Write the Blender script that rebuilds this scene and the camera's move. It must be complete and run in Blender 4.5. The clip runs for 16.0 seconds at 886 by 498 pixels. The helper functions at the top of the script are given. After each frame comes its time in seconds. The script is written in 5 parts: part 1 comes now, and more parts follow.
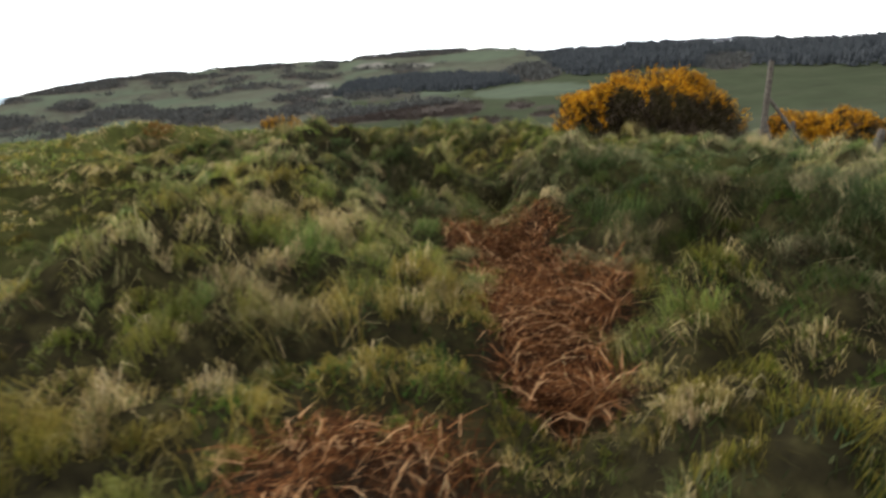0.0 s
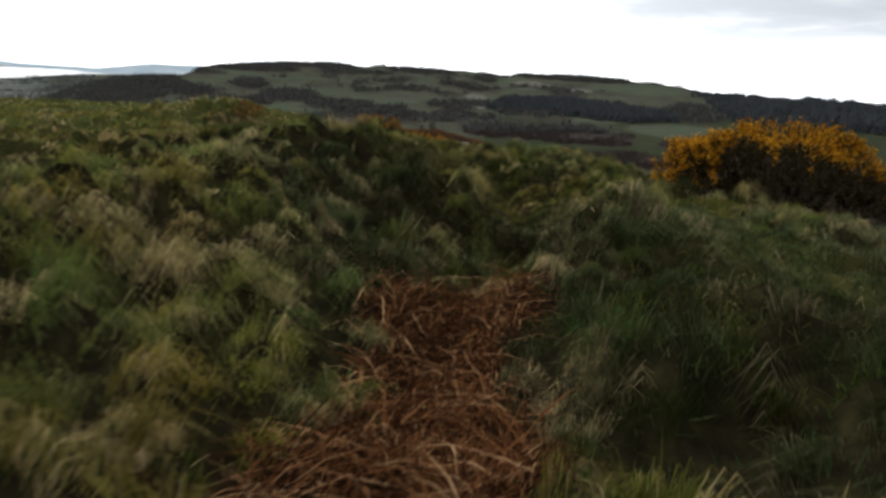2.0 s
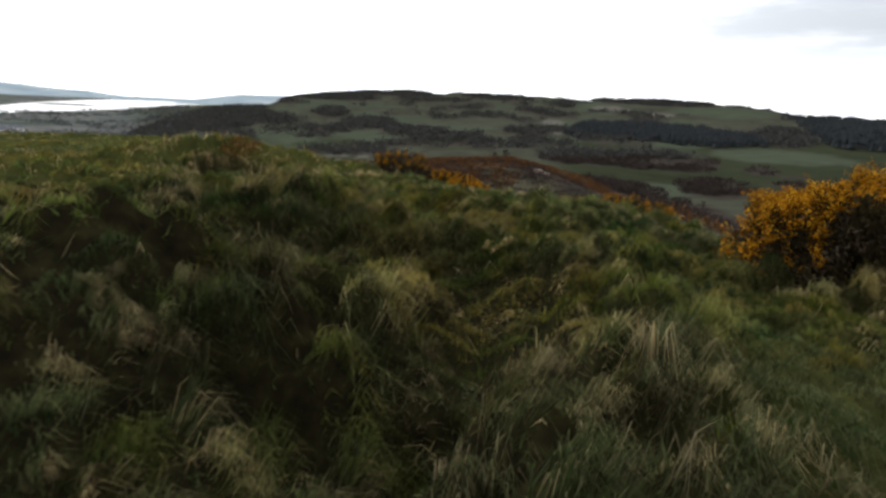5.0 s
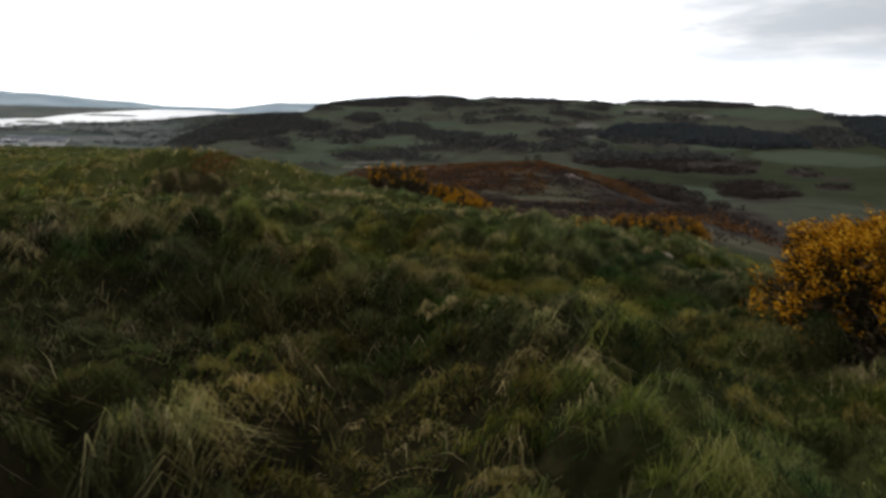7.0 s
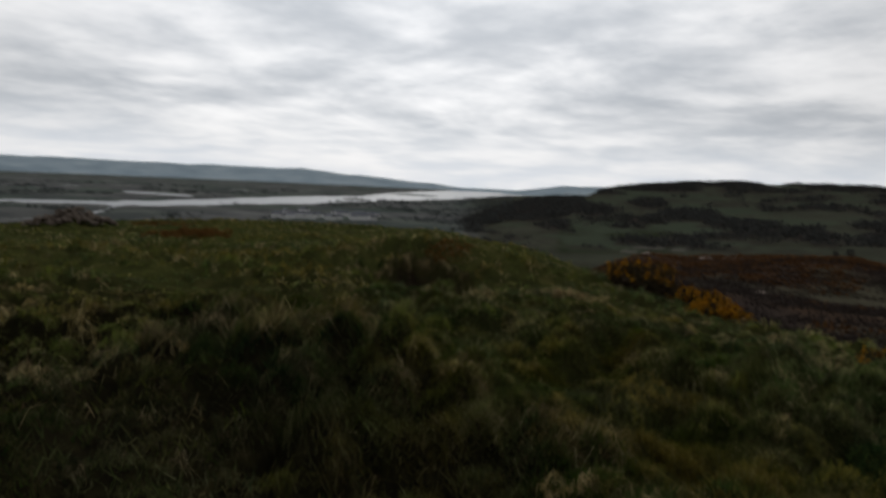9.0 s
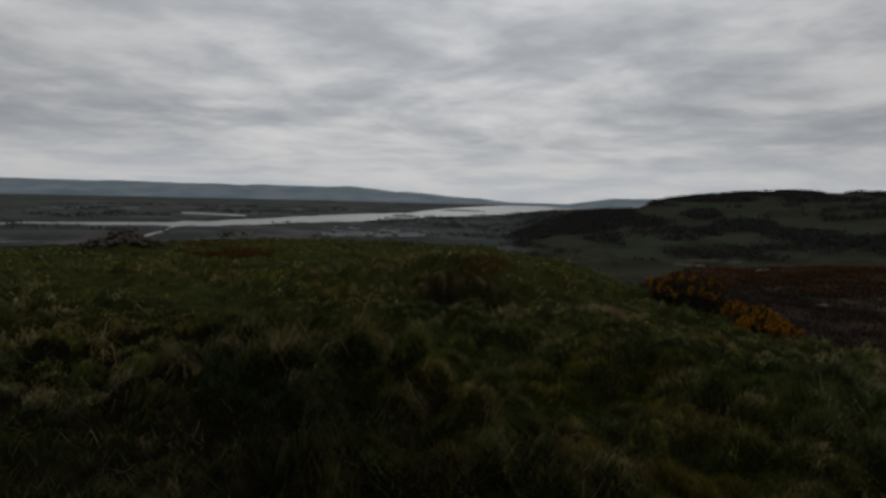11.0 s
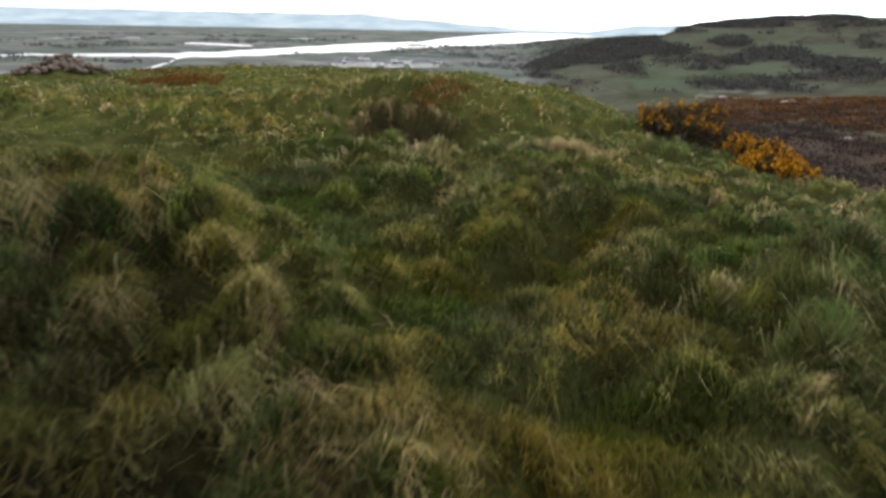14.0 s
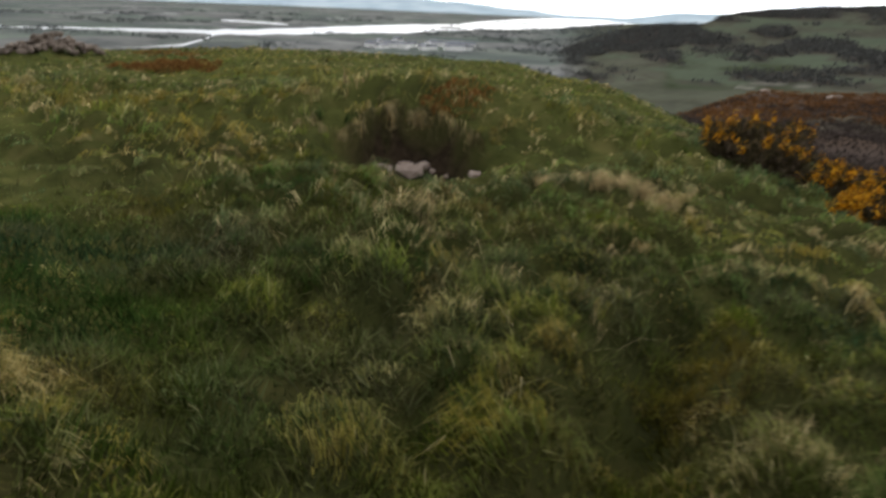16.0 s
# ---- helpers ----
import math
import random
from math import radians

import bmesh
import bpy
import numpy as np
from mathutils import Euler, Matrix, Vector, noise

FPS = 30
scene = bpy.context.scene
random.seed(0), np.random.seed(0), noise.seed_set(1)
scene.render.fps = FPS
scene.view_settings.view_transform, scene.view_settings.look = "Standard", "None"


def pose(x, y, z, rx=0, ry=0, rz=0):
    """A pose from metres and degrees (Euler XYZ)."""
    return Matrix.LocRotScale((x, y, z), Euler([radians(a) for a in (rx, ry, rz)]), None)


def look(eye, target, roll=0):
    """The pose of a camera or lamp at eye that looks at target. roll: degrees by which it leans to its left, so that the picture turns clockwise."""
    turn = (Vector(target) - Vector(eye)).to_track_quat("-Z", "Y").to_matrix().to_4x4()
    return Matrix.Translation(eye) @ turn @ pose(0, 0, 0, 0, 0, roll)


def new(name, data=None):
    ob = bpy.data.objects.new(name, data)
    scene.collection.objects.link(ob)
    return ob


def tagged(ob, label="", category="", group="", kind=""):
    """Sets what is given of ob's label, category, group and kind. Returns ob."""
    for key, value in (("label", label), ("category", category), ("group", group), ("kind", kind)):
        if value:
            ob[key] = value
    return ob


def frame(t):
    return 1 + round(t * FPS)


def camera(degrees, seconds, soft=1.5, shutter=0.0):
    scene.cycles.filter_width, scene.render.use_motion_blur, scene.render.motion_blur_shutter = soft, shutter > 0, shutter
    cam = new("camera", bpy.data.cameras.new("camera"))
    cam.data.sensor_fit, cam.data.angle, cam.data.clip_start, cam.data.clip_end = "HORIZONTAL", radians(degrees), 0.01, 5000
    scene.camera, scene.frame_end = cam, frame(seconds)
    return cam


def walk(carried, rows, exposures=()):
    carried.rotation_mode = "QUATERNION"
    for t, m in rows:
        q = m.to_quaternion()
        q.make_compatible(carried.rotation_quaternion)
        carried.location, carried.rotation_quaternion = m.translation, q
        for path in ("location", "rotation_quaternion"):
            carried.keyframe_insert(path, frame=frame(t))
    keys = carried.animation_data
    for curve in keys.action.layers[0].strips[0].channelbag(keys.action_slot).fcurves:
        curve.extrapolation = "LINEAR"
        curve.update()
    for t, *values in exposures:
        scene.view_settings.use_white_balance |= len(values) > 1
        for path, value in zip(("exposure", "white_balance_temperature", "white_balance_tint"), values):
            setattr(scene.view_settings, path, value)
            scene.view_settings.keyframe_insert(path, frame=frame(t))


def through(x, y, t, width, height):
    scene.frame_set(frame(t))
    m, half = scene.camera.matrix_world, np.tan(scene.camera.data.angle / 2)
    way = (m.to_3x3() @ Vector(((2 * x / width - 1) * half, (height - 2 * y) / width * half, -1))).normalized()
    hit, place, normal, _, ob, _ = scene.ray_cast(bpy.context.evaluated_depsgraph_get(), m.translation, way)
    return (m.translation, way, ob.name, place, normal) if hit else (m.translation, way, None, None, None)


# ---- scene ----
cam = camera(67.03, 16.0, soft=2.9, shutter=0.5)
PATH = [
    (0.0, pose(0.000, 0.000, 1.500, 74.54, 4.21, -0.00)),
    (0.3, pose(0.195, 0.244, 1.494, 74.43, 2.25, 0.86)),
    (0.5, pose(0.321, 0.437, 1.498, 75.08, 1.16, 2.93)),
    (0.8, pose(0.517, 0.727, 1.471, 72.01, -2.09, 6.43)),
    (1.0, pose(0.654, 0.880, 1.448, 74.30, -0.05, 7.06)),
    (1.3, pose(0.827, 1.243, 1.398, 77.63, -0.52, 8.61)),
    (1.5, pose(0.953, 1.470, 1.396, 76.62, -0.14, 9.03)),
    (1.8, pose(1.152, 1.883, 1.327, 79.51, -3.67, 11.61)),
    (2.0, pose(1.236, 2.154, 1.344, 76.01, -3.60, 13.14)),
    (2.3, pose(1.315, 2.602, 1.319, 78.66, -3.00, 11.70)),
    (2.5, pose(1.398, 2.855, 1.389, 77.69, -3.49, 10.00)),
    (2.7, pose(1.481, 3.095, 1.424, 77.34, -0.31, 9.54)),
    (3.0, pose(1.523, 3.524, 1.429, 78.42, -1.00, 12.71)),
    (3.2, pose(1.574, 3.742, 1.472, 78.10, -0.77, 12.33)),
    (3.5, pose(1.601, 4.064, 1.482, 76.85, -0.70, 12.40)),
    (3.8, pose(1.634, 4.416, 1.505, 75.39, 0.27, 12.70)),
    (4.0, pose(1.613, 4.617, 1.528, 75.32, 1.54, 14.13)),
    (4.2, pose(1.623, 4.824, 1.521, 78.32, -0.31, 16.51)),
    (6.3, pose(1.649, 7.066, 1.508, 76.35, -3.24, 20.90)),
    (6.5, pose(1.693, 7.238, 1.564, 75.16, -1.55, 20.91)),
    (6.8, pose(1.747, 7.523, 1.595, 77.11, -0.58, 20.88)),
    (7.0, pose(1.810, 7.718, 1.600, 78.12, -1.94, 22.48)),
    (7.3, pose(1.860, 8.006, 1.622, 76.08, -4.28, 24.53)),
    (7.5, pose(1.889, 8.182, 1.638, 76.22, -2.13, 25.34)),
    (7.8, pose(1.882, 8.439, 1.628, 79.38, -8.29, 30.01)),
    (8.0, pose(1.873, 8.584, 1.652, 78.65, -5.95, 34.18)),
    (8.3, pose(1.912, 8.809, 1.674, 81.54, -6.42, 41.11)),
    (8.5, pose(1.945, 8.918, 1.730, 79.66, -5.84, 43.04)),
    (8.7, pose(1.960, 9.012, 1.747, 82.50, -4.62, 43.51)),
    (9.0, pose(1.989, 9.169, 1.771, 84.12, -2.73, 46.18)),
    (9.2, pose(2.054, 9.204, 1.763, 87.54, -3.28, 46.90)),
    (11.3, pose(2.065, 9.589, 1.798, 84.65, -1.33, 50.34)),
    (11.5, pose(2.019, 9.675, 1.745, 83.27, -1.75, 48.72)),
    (12.0, pose(1.880, 9.946, 1.621, 74.22, -5.57, 45.88)),
    (12.3, pose(1.809, 10.128, 1.594, 69.04, -3.80, 43.93)),
    (12.5, pose(1.764, 10.265, 1.555, 69.11, -2.45, 41.77)),
    (12.8, pose(1.728, 10.546, 1.513, 72.68, -5.47, 42.01)),
    (13.0, pose(1.714, 10.728, 1.535, 73.56, -5.12, 42.01)),
    (13.2, pose(1.646, 10.911, 1.518, 70.86, -1.38, 42.49)),
    (13.5, pose(1.534, 11.196, 1.490, 72.50, -2.10, 45.56)),
    (13.8, pose(1.336, 11.500, 1.486, 69.99, -3.23, 50.59)),
    (14.0, pose(1.215, 11.707, 1.477, 71.15, -1.20, 51.47)),
    (14.3, pose(1.004, 12.048, 1.491, 71.98, -7.17, 53.15)),
    (14.5, pose(0.907, 12.223, 1.501, 72.56, -6.57, 54.16)),
    (14.8, pose(0.682, 12.464, 1.511, 73.36, -6.20, 56.24)),
    (15.0, pose(0.497, 12.608, 1.529, 71.10, -6.30, 57.02)),
    (15.3, pose(0.226, 12.817, 1.541, 71.46, -2.62, 53.63)),
    (15.5, pose(0.057, 13.008, 1.536, 72.72, -3.03, 52.37)),
    (16.0, pose(-0.441, 13.313, 1.536, 69.72, -2.46, 54.35)),
]
EXPOSURES = ((0.0, 0.35), (0.5, 0.05), (1.0, 0.05), (1.5, -0.15), (2.0, -0.7), (3.0, -1.3), (3.5, -1.4), (3.8, -1.0), (4.2, -0.65), (6.3, -0.9), (7.0, -1.1), (8.0, -1.5), (8.5, -1.95), (9.0, -2.2),
             (11.3, -2.9), (11.8, -2.8), (12.5, -1.15), (13.0, -0.5), (14.0, 0.0), (14.5, -0.3), (15.0, -0.4), (15.5, -0.4), (16.0, -0.32))
walk(cam, PATH, EXPOSURES)

# ---------------------------------------------------------------- light
SUN_AZ, SUN_EL = 50.0, 32.0          # degrees left of the first heading, degrees up
sun_dir = Vector((-math.sin(radians(SUN_AZ)) * math.cos(radians(SUN_EL)),
                  math.cos(radians(SUN_AZ)) * math.cos(radians(SUN_EL)), math.sin(radians(SUN_EL))))
sun_data = bpy.data.lights.new("sun", "SUN")
sun_data.energy, sun_data.angle, sun_data.color = 2.2, radians(10), (1.0, 0.95, 0.88)
sun = new("sun", sun_data)
sun.matrix_world = look((0, 0, 60), Vector((0, 0, 60)) - sun_dir)

world = bpy.data.worlds.new("overcast_sky")
scene.world = world
world.use_nodes = True
wn, wl = world.node_tree.nodes, world.node_tree.links
wn.clear()


def wnode(kind, **values):
    n = wn.new(kind)
    for key, v in values.items():
        n.inputs[key].default_value = v
    return n


def wmath(op, a, b=None):
    n = wn.new("ShaderNodeMath")
    n.operation = op
    for i, v in enumerate((a, b)):
        if v is None:
            continue
        if isinstance(v, (int, float)):
            n.inputs[i].default_value = v
        else:
            wl.new(v, n.inputs[i])
    return n.outputs[0]


def wmap(v, a, b, c, d):
    n = wn.new("ShaderNodeMapRange")
    n.interpolation_type = "SMOOTHSTEP"
    wl.new(v, n.inputs["Value"])
    for key, x in zip(("From Min", "From Max", "To Min", "To Max"), (a, b, c, d)):
        n.inputs[key].default_value = x
    return n.outputs["Result"]


sky = wn.new("ShaderNodeTexSky")
sky.sky_type = "NISHITA"
sky.sun_disc = False
sky.sun_elevation, sky.sun_rotation = radians(SUN_EL), radians(-SUN_AZ)
coord = wn.new("ShaderNodeTexCoord").outputs["Generated"]
split = wn.new("ShaderNodeSeparateXYZ")
wl.new(coord, split.inputs[0])
up = wmath("MAXIMUM", split.outputs["Z"], 0.0)
down = wmath("ADD", up, 0.12)
flat = wn.new("ShaderNodeCombineXYZ")
wl.new(wmath("DIVIDE", split.outputs["X"], down), flat.inputs["X"])
wl.new(wmath("DIVIDE", split.outputs["Y"], down), flat.inputs["Y"])


def cloud_noise(scale, detail, offset):
    shift = wn.new("ShaderNodeVectorMath")
    shift.operation = "ADD"
    wl.new(flat.outputs[0], shift.inputs[0])
    shift.inputs[1].default_value = offset
    n = wnode("ShaderNodeTexNoise", Scale=scale, Detail=detail, Roughness=0.58, Distortion=0.3)
    wl.new(shift.outputs[0], n.inputs["Vector"])
    return n.outputs["Fac"]


billow = wmath("ADD", wmath("MULTIPLY", cloud_noise(0.62, 8.0, (3.1, 1.7, 0)), 0.70), wmath("MULTIPLY", cloud_noise(1.9, 7.0, (7.9, 4.3, 0)), 0.30))
near_sun = wn.new("ShaderNodeVectorMath")
near_sun.operation = "DOT_PRODUCT"
wl.new(coord, near_sun.inputs[0])
near_sun.inputs[1].default_value = sun_dir
glow = wmath("POWER", wmath("MAXIMUM", near_sun.outputs["Value"], 0.0), 3.0)
cloud_light = wmath("MULTIPLY", wmap(billow, 0.38, 0.65, 0.70, 1.24), wmath("ADD", wmath("MULTIPLY", glow, 1.35), 0.66))
low_sky = wmath("MULTIPLY", wmap(up, 0.0, 0.12, 1.0, 0.0), wmap(near_sun.outputs["Value"], -0.2, 0.6, 0.35, 1.0))
cloud_light = wmath("ADD", wmath("MULTIPLY", cloud_light, wmath("SUBTRACT", 1.0, wmath("MULTIPLY", low_sky, 0.7))), wmath("MULTIPLY", low_sky, 1.2))
tone = wn.new("ShaderNodeMix")
tone.data_type = "RGBA"
wl.new(wmap(billow, 0.36, 0.62, 0.0, 1.0), tone.inputs["Factor"])
tone.inputs[6].default_value, tone.inputs[7].default_value = (0.87, 0.925, 1.0, 1), (0.99, 0.99, 1.0, 1)
clouds = wn.new("ShaderNodeBackground")
wl.new(tone.outputs[2], clouds.inputs["Color"])
SKY_LEVEL = 2.5
wl.new(wmath("MULTIPLY", cloud_light, SKY_LEVEL), clouds.inputs["Strength"])
blue = wnode("ShaderNodeBackground", Strength=0.1)
wl.new(sky.outputs[0], blue.inputs["Color"])
cover = wn.new("ShaderNodeMixShader")
cover.inputs[0].default_value = 0.94
wl.new(blue.outputs[0], cover.inputs[1])
wl.new(clouds.outputs[0], cover.inputs[2])
wl.new(cover.outputs[0], wn.new("ShaderNodeOutputWorld").inputs["Surface"])

# ---------------------------------------------------------------- materials


class Mat:
    """A small helper round one node material."""

    def __init__(self, name):
        self.m = bpy.data.materials.new(name)
        self.m.use_nodes = True
        self.n, self.l = self.m.node_tree.nodes, self.m.node_tree.links
        self.n.clear()
        self.out = self.n.new("ShaderNodeOutputMaterial")
        self.geo = self.n.new("ShaderNodeNewGeometry")

    def noise(self, scale, detail=4.0, rough=0.55, vec=None):
        n = self.n.new("ShaderNodeTexNoise")
        n.inputs["Scale"].default_value, n.inputs["Detail"].default_value, n.inputs["Roughness"].default_value = scale, detail, rough
        self.l.new(vec or self.geo.outputs["Position"], n.inputs["Vector"])
        return n.outputs["Fac"]

    def cells(self, scale, what="Color"):
        n = self.n.new("ShaderNodeTexVoronoi")
        n.inputs["Scale"].default_value = scale
        self.l.new(self.geo.outputs["Position"], n.inputs["Vector"])
        return n.outputs[what]

    def ramp(self, fac, *stops):
        n = self.n.new("ShaderNodeValToRGB")
        e = n.color_ramp.elements
        while len(e) < len(stops):
            e.new(0.5)
        for i, (p, c) in enumerate(stops):
            e[i].position, e[i].color = p, (*c, 1)
        self.l.new(fac, n.inputs[0])
        return n.outputs[0]

    def mix(self, fac, a, b, how="MIX"):
        n = self.n.new("ShaderNodeMix")
        n.data_type, n.blend_type = "RGBA", how
        for i, v in ((0, fac), (6, a), (7, b)):
            if isinstance(v, tuple):
                n.inputs[i].default_value = (*v, 1)
            elif isinstance(v, (int, float)):
                n.inputs[i].default_value = v
            else:
                self.l.new(v, n.inputs[i])
        return n.outputs[2]

    def math(self, op, a, b=0.0):
        n = self.n.new("ShaderNodeMath")
        n.operation = op
        n.use_clamp = op != "MULTIPLY_ADD"
        for i, v in enumerate((a, b)):
            if isinstance(v, (int, float)):
                n.inputs[i].default_value = v
            else:
                self.l.new(v, n.inputs[i])
        return n.outputs[0]

    def attr(self, name):
        a = self.n.new("ShaderNodeAttribute")
        a.attribute_name = name
        s = self.n.new("ShaderNodeSeparateColor")
        self.l.new(a.outputs["Color"], s.inputs[0])
        return s.outputs

    def island(self):
        return self.geo.outputs["Random Per Island"]

    def bump(self, fac, strength=0.5, distance=0.02):
        n = self.n.new("ShaderNodeBump")
        n.inputs["Strength"].default_value, n.inputs["Distance"].default_value = strength, distance
        self.l.new(fac, n.inputs["Height"])
        return n.outputs[0]

    def principled(self, colour, rough=0.85, normal=None, spec=0.25, metal=0.0):
        p = self.n.new("ShaderNodeBsdfPrincipled")
        p.inputs["Roughness"].default_value, p.inputs["Specular IOR Level"].default_value, p.inputs["Metallic"].default_value = rough, spec, metal
        if isinstance(colour, tuple):
            p.inputs["Base Color"].default_value = (*colour, 1)
        else:
            self.l.new(colour, p.inputs["Base Color"])
        if normal is not None:
            self.l.new(normal, p.inputs["Normal"])
        self.l.new(p.outputs[0], self.out.inputs["Surface"])
        return self.m

    def leafy(self, colour, through=0.3, normal=None):
        """Thin leaves and blades: matt, with some light coming through. normal: the way the whole sward faces."""
        d, t, x = self.n.new("ShaderNodeBsdfDiffuse"), self.n.new("ShaderNodeBsdfTranslucent"), self.n.new("ShaderNodeMixShader")
        x.inputs[0].default_value = through
        for s in (d, t):
            self.l.new(colour, s.inputs["Color"])
            if normal is not None:
                self.l.new(normal, s.inputs["Normal"])
        self.l.new(d.outputs[0], x.inputs[1])
        self.l.new(t.outputs[0], x.inputs[2])
        self.l.new(x.outputs[0], self.out.inputs["Surface"])
        return self.m


def grass_material():
    """red of the attribute: how dry a blade is; green: how pale it is, with crevice shade at the root; blue: how mossy
    or blue-green.
    """
    m = Mat("grass_blades")
    a = m.attr("blade")
    fresh = m.ramp(a[2], (0.0, (0.030, 0.053, 0.020)), (0.35, (0.037, 0.068, 0.013)), (0.7, (0.070, 0.082, 0.011)), (1.0, (0.104, 0.080, 0.012)))
    dry = m.ramp(m.island(), (0.0, (0.100, 0.064, 0.034)), (0.5, (0.185, 0.138, 0.072)), (1.0, (0.33, 0.27, 0.155)))
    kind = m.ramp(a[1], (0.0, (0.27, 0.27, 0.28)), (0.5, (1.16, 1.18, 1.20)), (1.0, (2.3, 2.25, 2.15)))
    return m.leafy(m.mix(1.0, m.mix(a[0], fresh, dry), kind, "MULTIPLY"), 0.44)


def land_material():
    """The whole ground: turf and thatch close by; far off the land cover kept in the attribute
    (red: heather and bracken moor, green: wood floor, blue: improved grass field)."""
    m = Mat("turf_and_land")
    c = m.attr("cover")
    # thatch between tussocks, darkened further: shade of the gaps put into its colour
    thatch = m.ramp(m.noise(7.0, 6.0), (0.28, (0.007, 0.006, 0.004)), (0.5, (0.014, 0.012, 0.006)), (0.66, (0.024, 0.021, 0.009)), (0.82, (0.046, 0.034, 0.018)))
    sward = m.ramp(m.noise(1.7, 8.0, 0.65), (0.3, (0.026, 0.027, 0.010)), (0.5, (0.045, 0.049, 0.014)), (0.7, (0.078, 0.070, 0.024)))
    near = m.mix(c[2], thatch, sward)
    # hill colours lightened and greyed: distance haze is painted into them
    hill = m.ramp(m.noise(0.02, 8.0, 0.62), (0.3, (0.036, 0.036, 0.033)), (0.45, (0.049, 0.051, 0.043)), (0.58, (0.060, 0.064, 0.051)), (0.74, (0.086, 0.084, 0.071)))
    plots = m.ramp(m.cells(0.0105), (0.0, (0.034, 0.035, 0.027)), (0.3, (0.060, 0.070, 0.044)), (0.55, (0.070, 0.062, 0.050)), (0.8, (0.050, 0.060, 0.038)), (1.0, (0.095, 0.090, 0.068)))
    hill = m.mix(0.25, hill, plots)
    hill = m.mix(0.35, hill, m.ramp(m.noise(0.11, 6.0, 0.65), (0.32, (0.024, 0.022, 0.015)), (0.7, (0.082, 0.084, 0.046))))
    hedge = m.n.new("ShaderNodeTexVoronoi")
    hedge.feature = "DISTANCE_TO_EDGE"
    hedge.inputs["Scale"].default_value = 0.0105
    m.l.new(m.geo.outputs["Position"], hedge.inputs["Vector"])
    hill = m.mix(m.ramp(hedge.outputs["Distance"], (0.0, (0.4, 0.4, 0.4)), (0.03, (0.0, 0.0, 0.0))), hill, (0.026, 0.024, 0.017))
    field = m.ramp(m.noise(0.016, 7.0, 0.62), (0.3, (0.021, 0.025, 0.015)), (0.5, (0.029, 0.036, 0.020)), (0.7, (0.042, 0.046, 0.028)))
    field = m.mix(0.4, field, m.ramp(m.noise(0.09, 6.0, 0.65), (0.34, (0.022, 0.021, 0.014)), (0.66, (0.038, 0.046, 0.025))))
    moor = m.ramp(m.noise(0.045, 7.0, 0.6), (0.3, (0.042, 0.032, 0.030)), (0.48, (0.056, 0.042, 0.035)), (0.62, (0.072, 0.046, 0.031)), (0.8, (0.080, 0.064, 0.046)))
    moor = m.mix(m.math("MULTIPLY", m.noise(0.6, 5.0), 0.5), moor, (0.032, 0.023, 0.016))
    moor = m.mix(m.ramp(m.noise(0.028, 5.0, 0.55), (0.50, (0.0, 0.0, 0.0)), (0.58, (0.9, 0.9, 0.9))), moor, m.ramp(m.noise(0.3, 5.0), (0.3, (0.052, 0.050, 0.033)), (0.7, (0.088, 0.080, 0.055))))
    wood = m.ramp(m.noise(0.08, 5.0), (0.3, (0.022, 0.022, 0.016)), (0.7, (0.045, 0.040, 0.028)))
    far = m.mix(c[0], hill, moor)
    far = m.mix(c[1], far, wood)
    far = m.mix(c[2], far, field)
    lot = m.attr("parcel")
    far = m.mix(lot[1], far, m.ramp(m.noise(0.05, 6.0, 0.6), (0.3, (0.048, 0.058, 0.040)), (0.7, (0.062, 0.073, 0.049))))
    far = m.mix(lot[0], far, m.ramp(m.noise(0.12, 6.0, 0.65), (0.3, (0.026, 0.023, 0.020)), (0.52, (0.040, 0.034, 0.029)), (0.72, (0.060, 0.048, 0.038))))
    far = m.mix(lot[2], far, m.ramp(m.noise(0.2, 5.0), (0.3, (0.080, 0.075, 0.062)), (0.7, (0.135, 0.125, 0.108))))
    pick = m.attr("zone")
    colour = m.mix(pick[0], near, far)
    colour = m.mix(pick[1], colour, m.ramp(m.noise(9.0, 5.0), (0.3, (0.011, 0.008, 0.006)), (0.7, (0.036, 0.025, 0.016))))
    # plain paler and greyer than the hill: haze put into the field colours
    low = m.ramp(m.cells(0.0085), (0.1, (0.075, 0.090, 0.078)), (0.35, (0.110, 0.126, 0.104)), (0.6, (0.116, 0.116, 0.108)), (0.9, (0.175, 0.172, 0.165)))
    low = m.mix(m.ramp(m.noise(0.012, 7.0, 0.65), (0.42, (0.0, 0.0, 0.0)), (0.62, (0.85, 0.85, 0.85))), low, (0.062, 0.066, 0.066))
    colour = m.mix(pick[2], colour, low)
    return m.principled(colour, 0.95, m.bump(m.noise(14.0, 6.0), 0.6, 0.03), 0.0)


GRASS, LAND = grass_material(), land_material()


def simple(name, fac_scale, stops, rough=0.9, bump=0.4, dist=0.01, island=False, spec=0.2):
    m = Mat(name)
    colour = m.ramp(m.noise(fac_scale, 6.0), *stops)
    if island:
        colour = m.mix(0.5, colour, m.ramp(m.island(), *stops))
    return m.principled(colour, rough, m.bump(m.noise(fac_scale * 2.5, 5.0), bump, dist), spec)


def leaf_material(name, through, *stops):
    m = Mat(name)
    return m.leafy(m.ramp(m.island(), *stops), through)


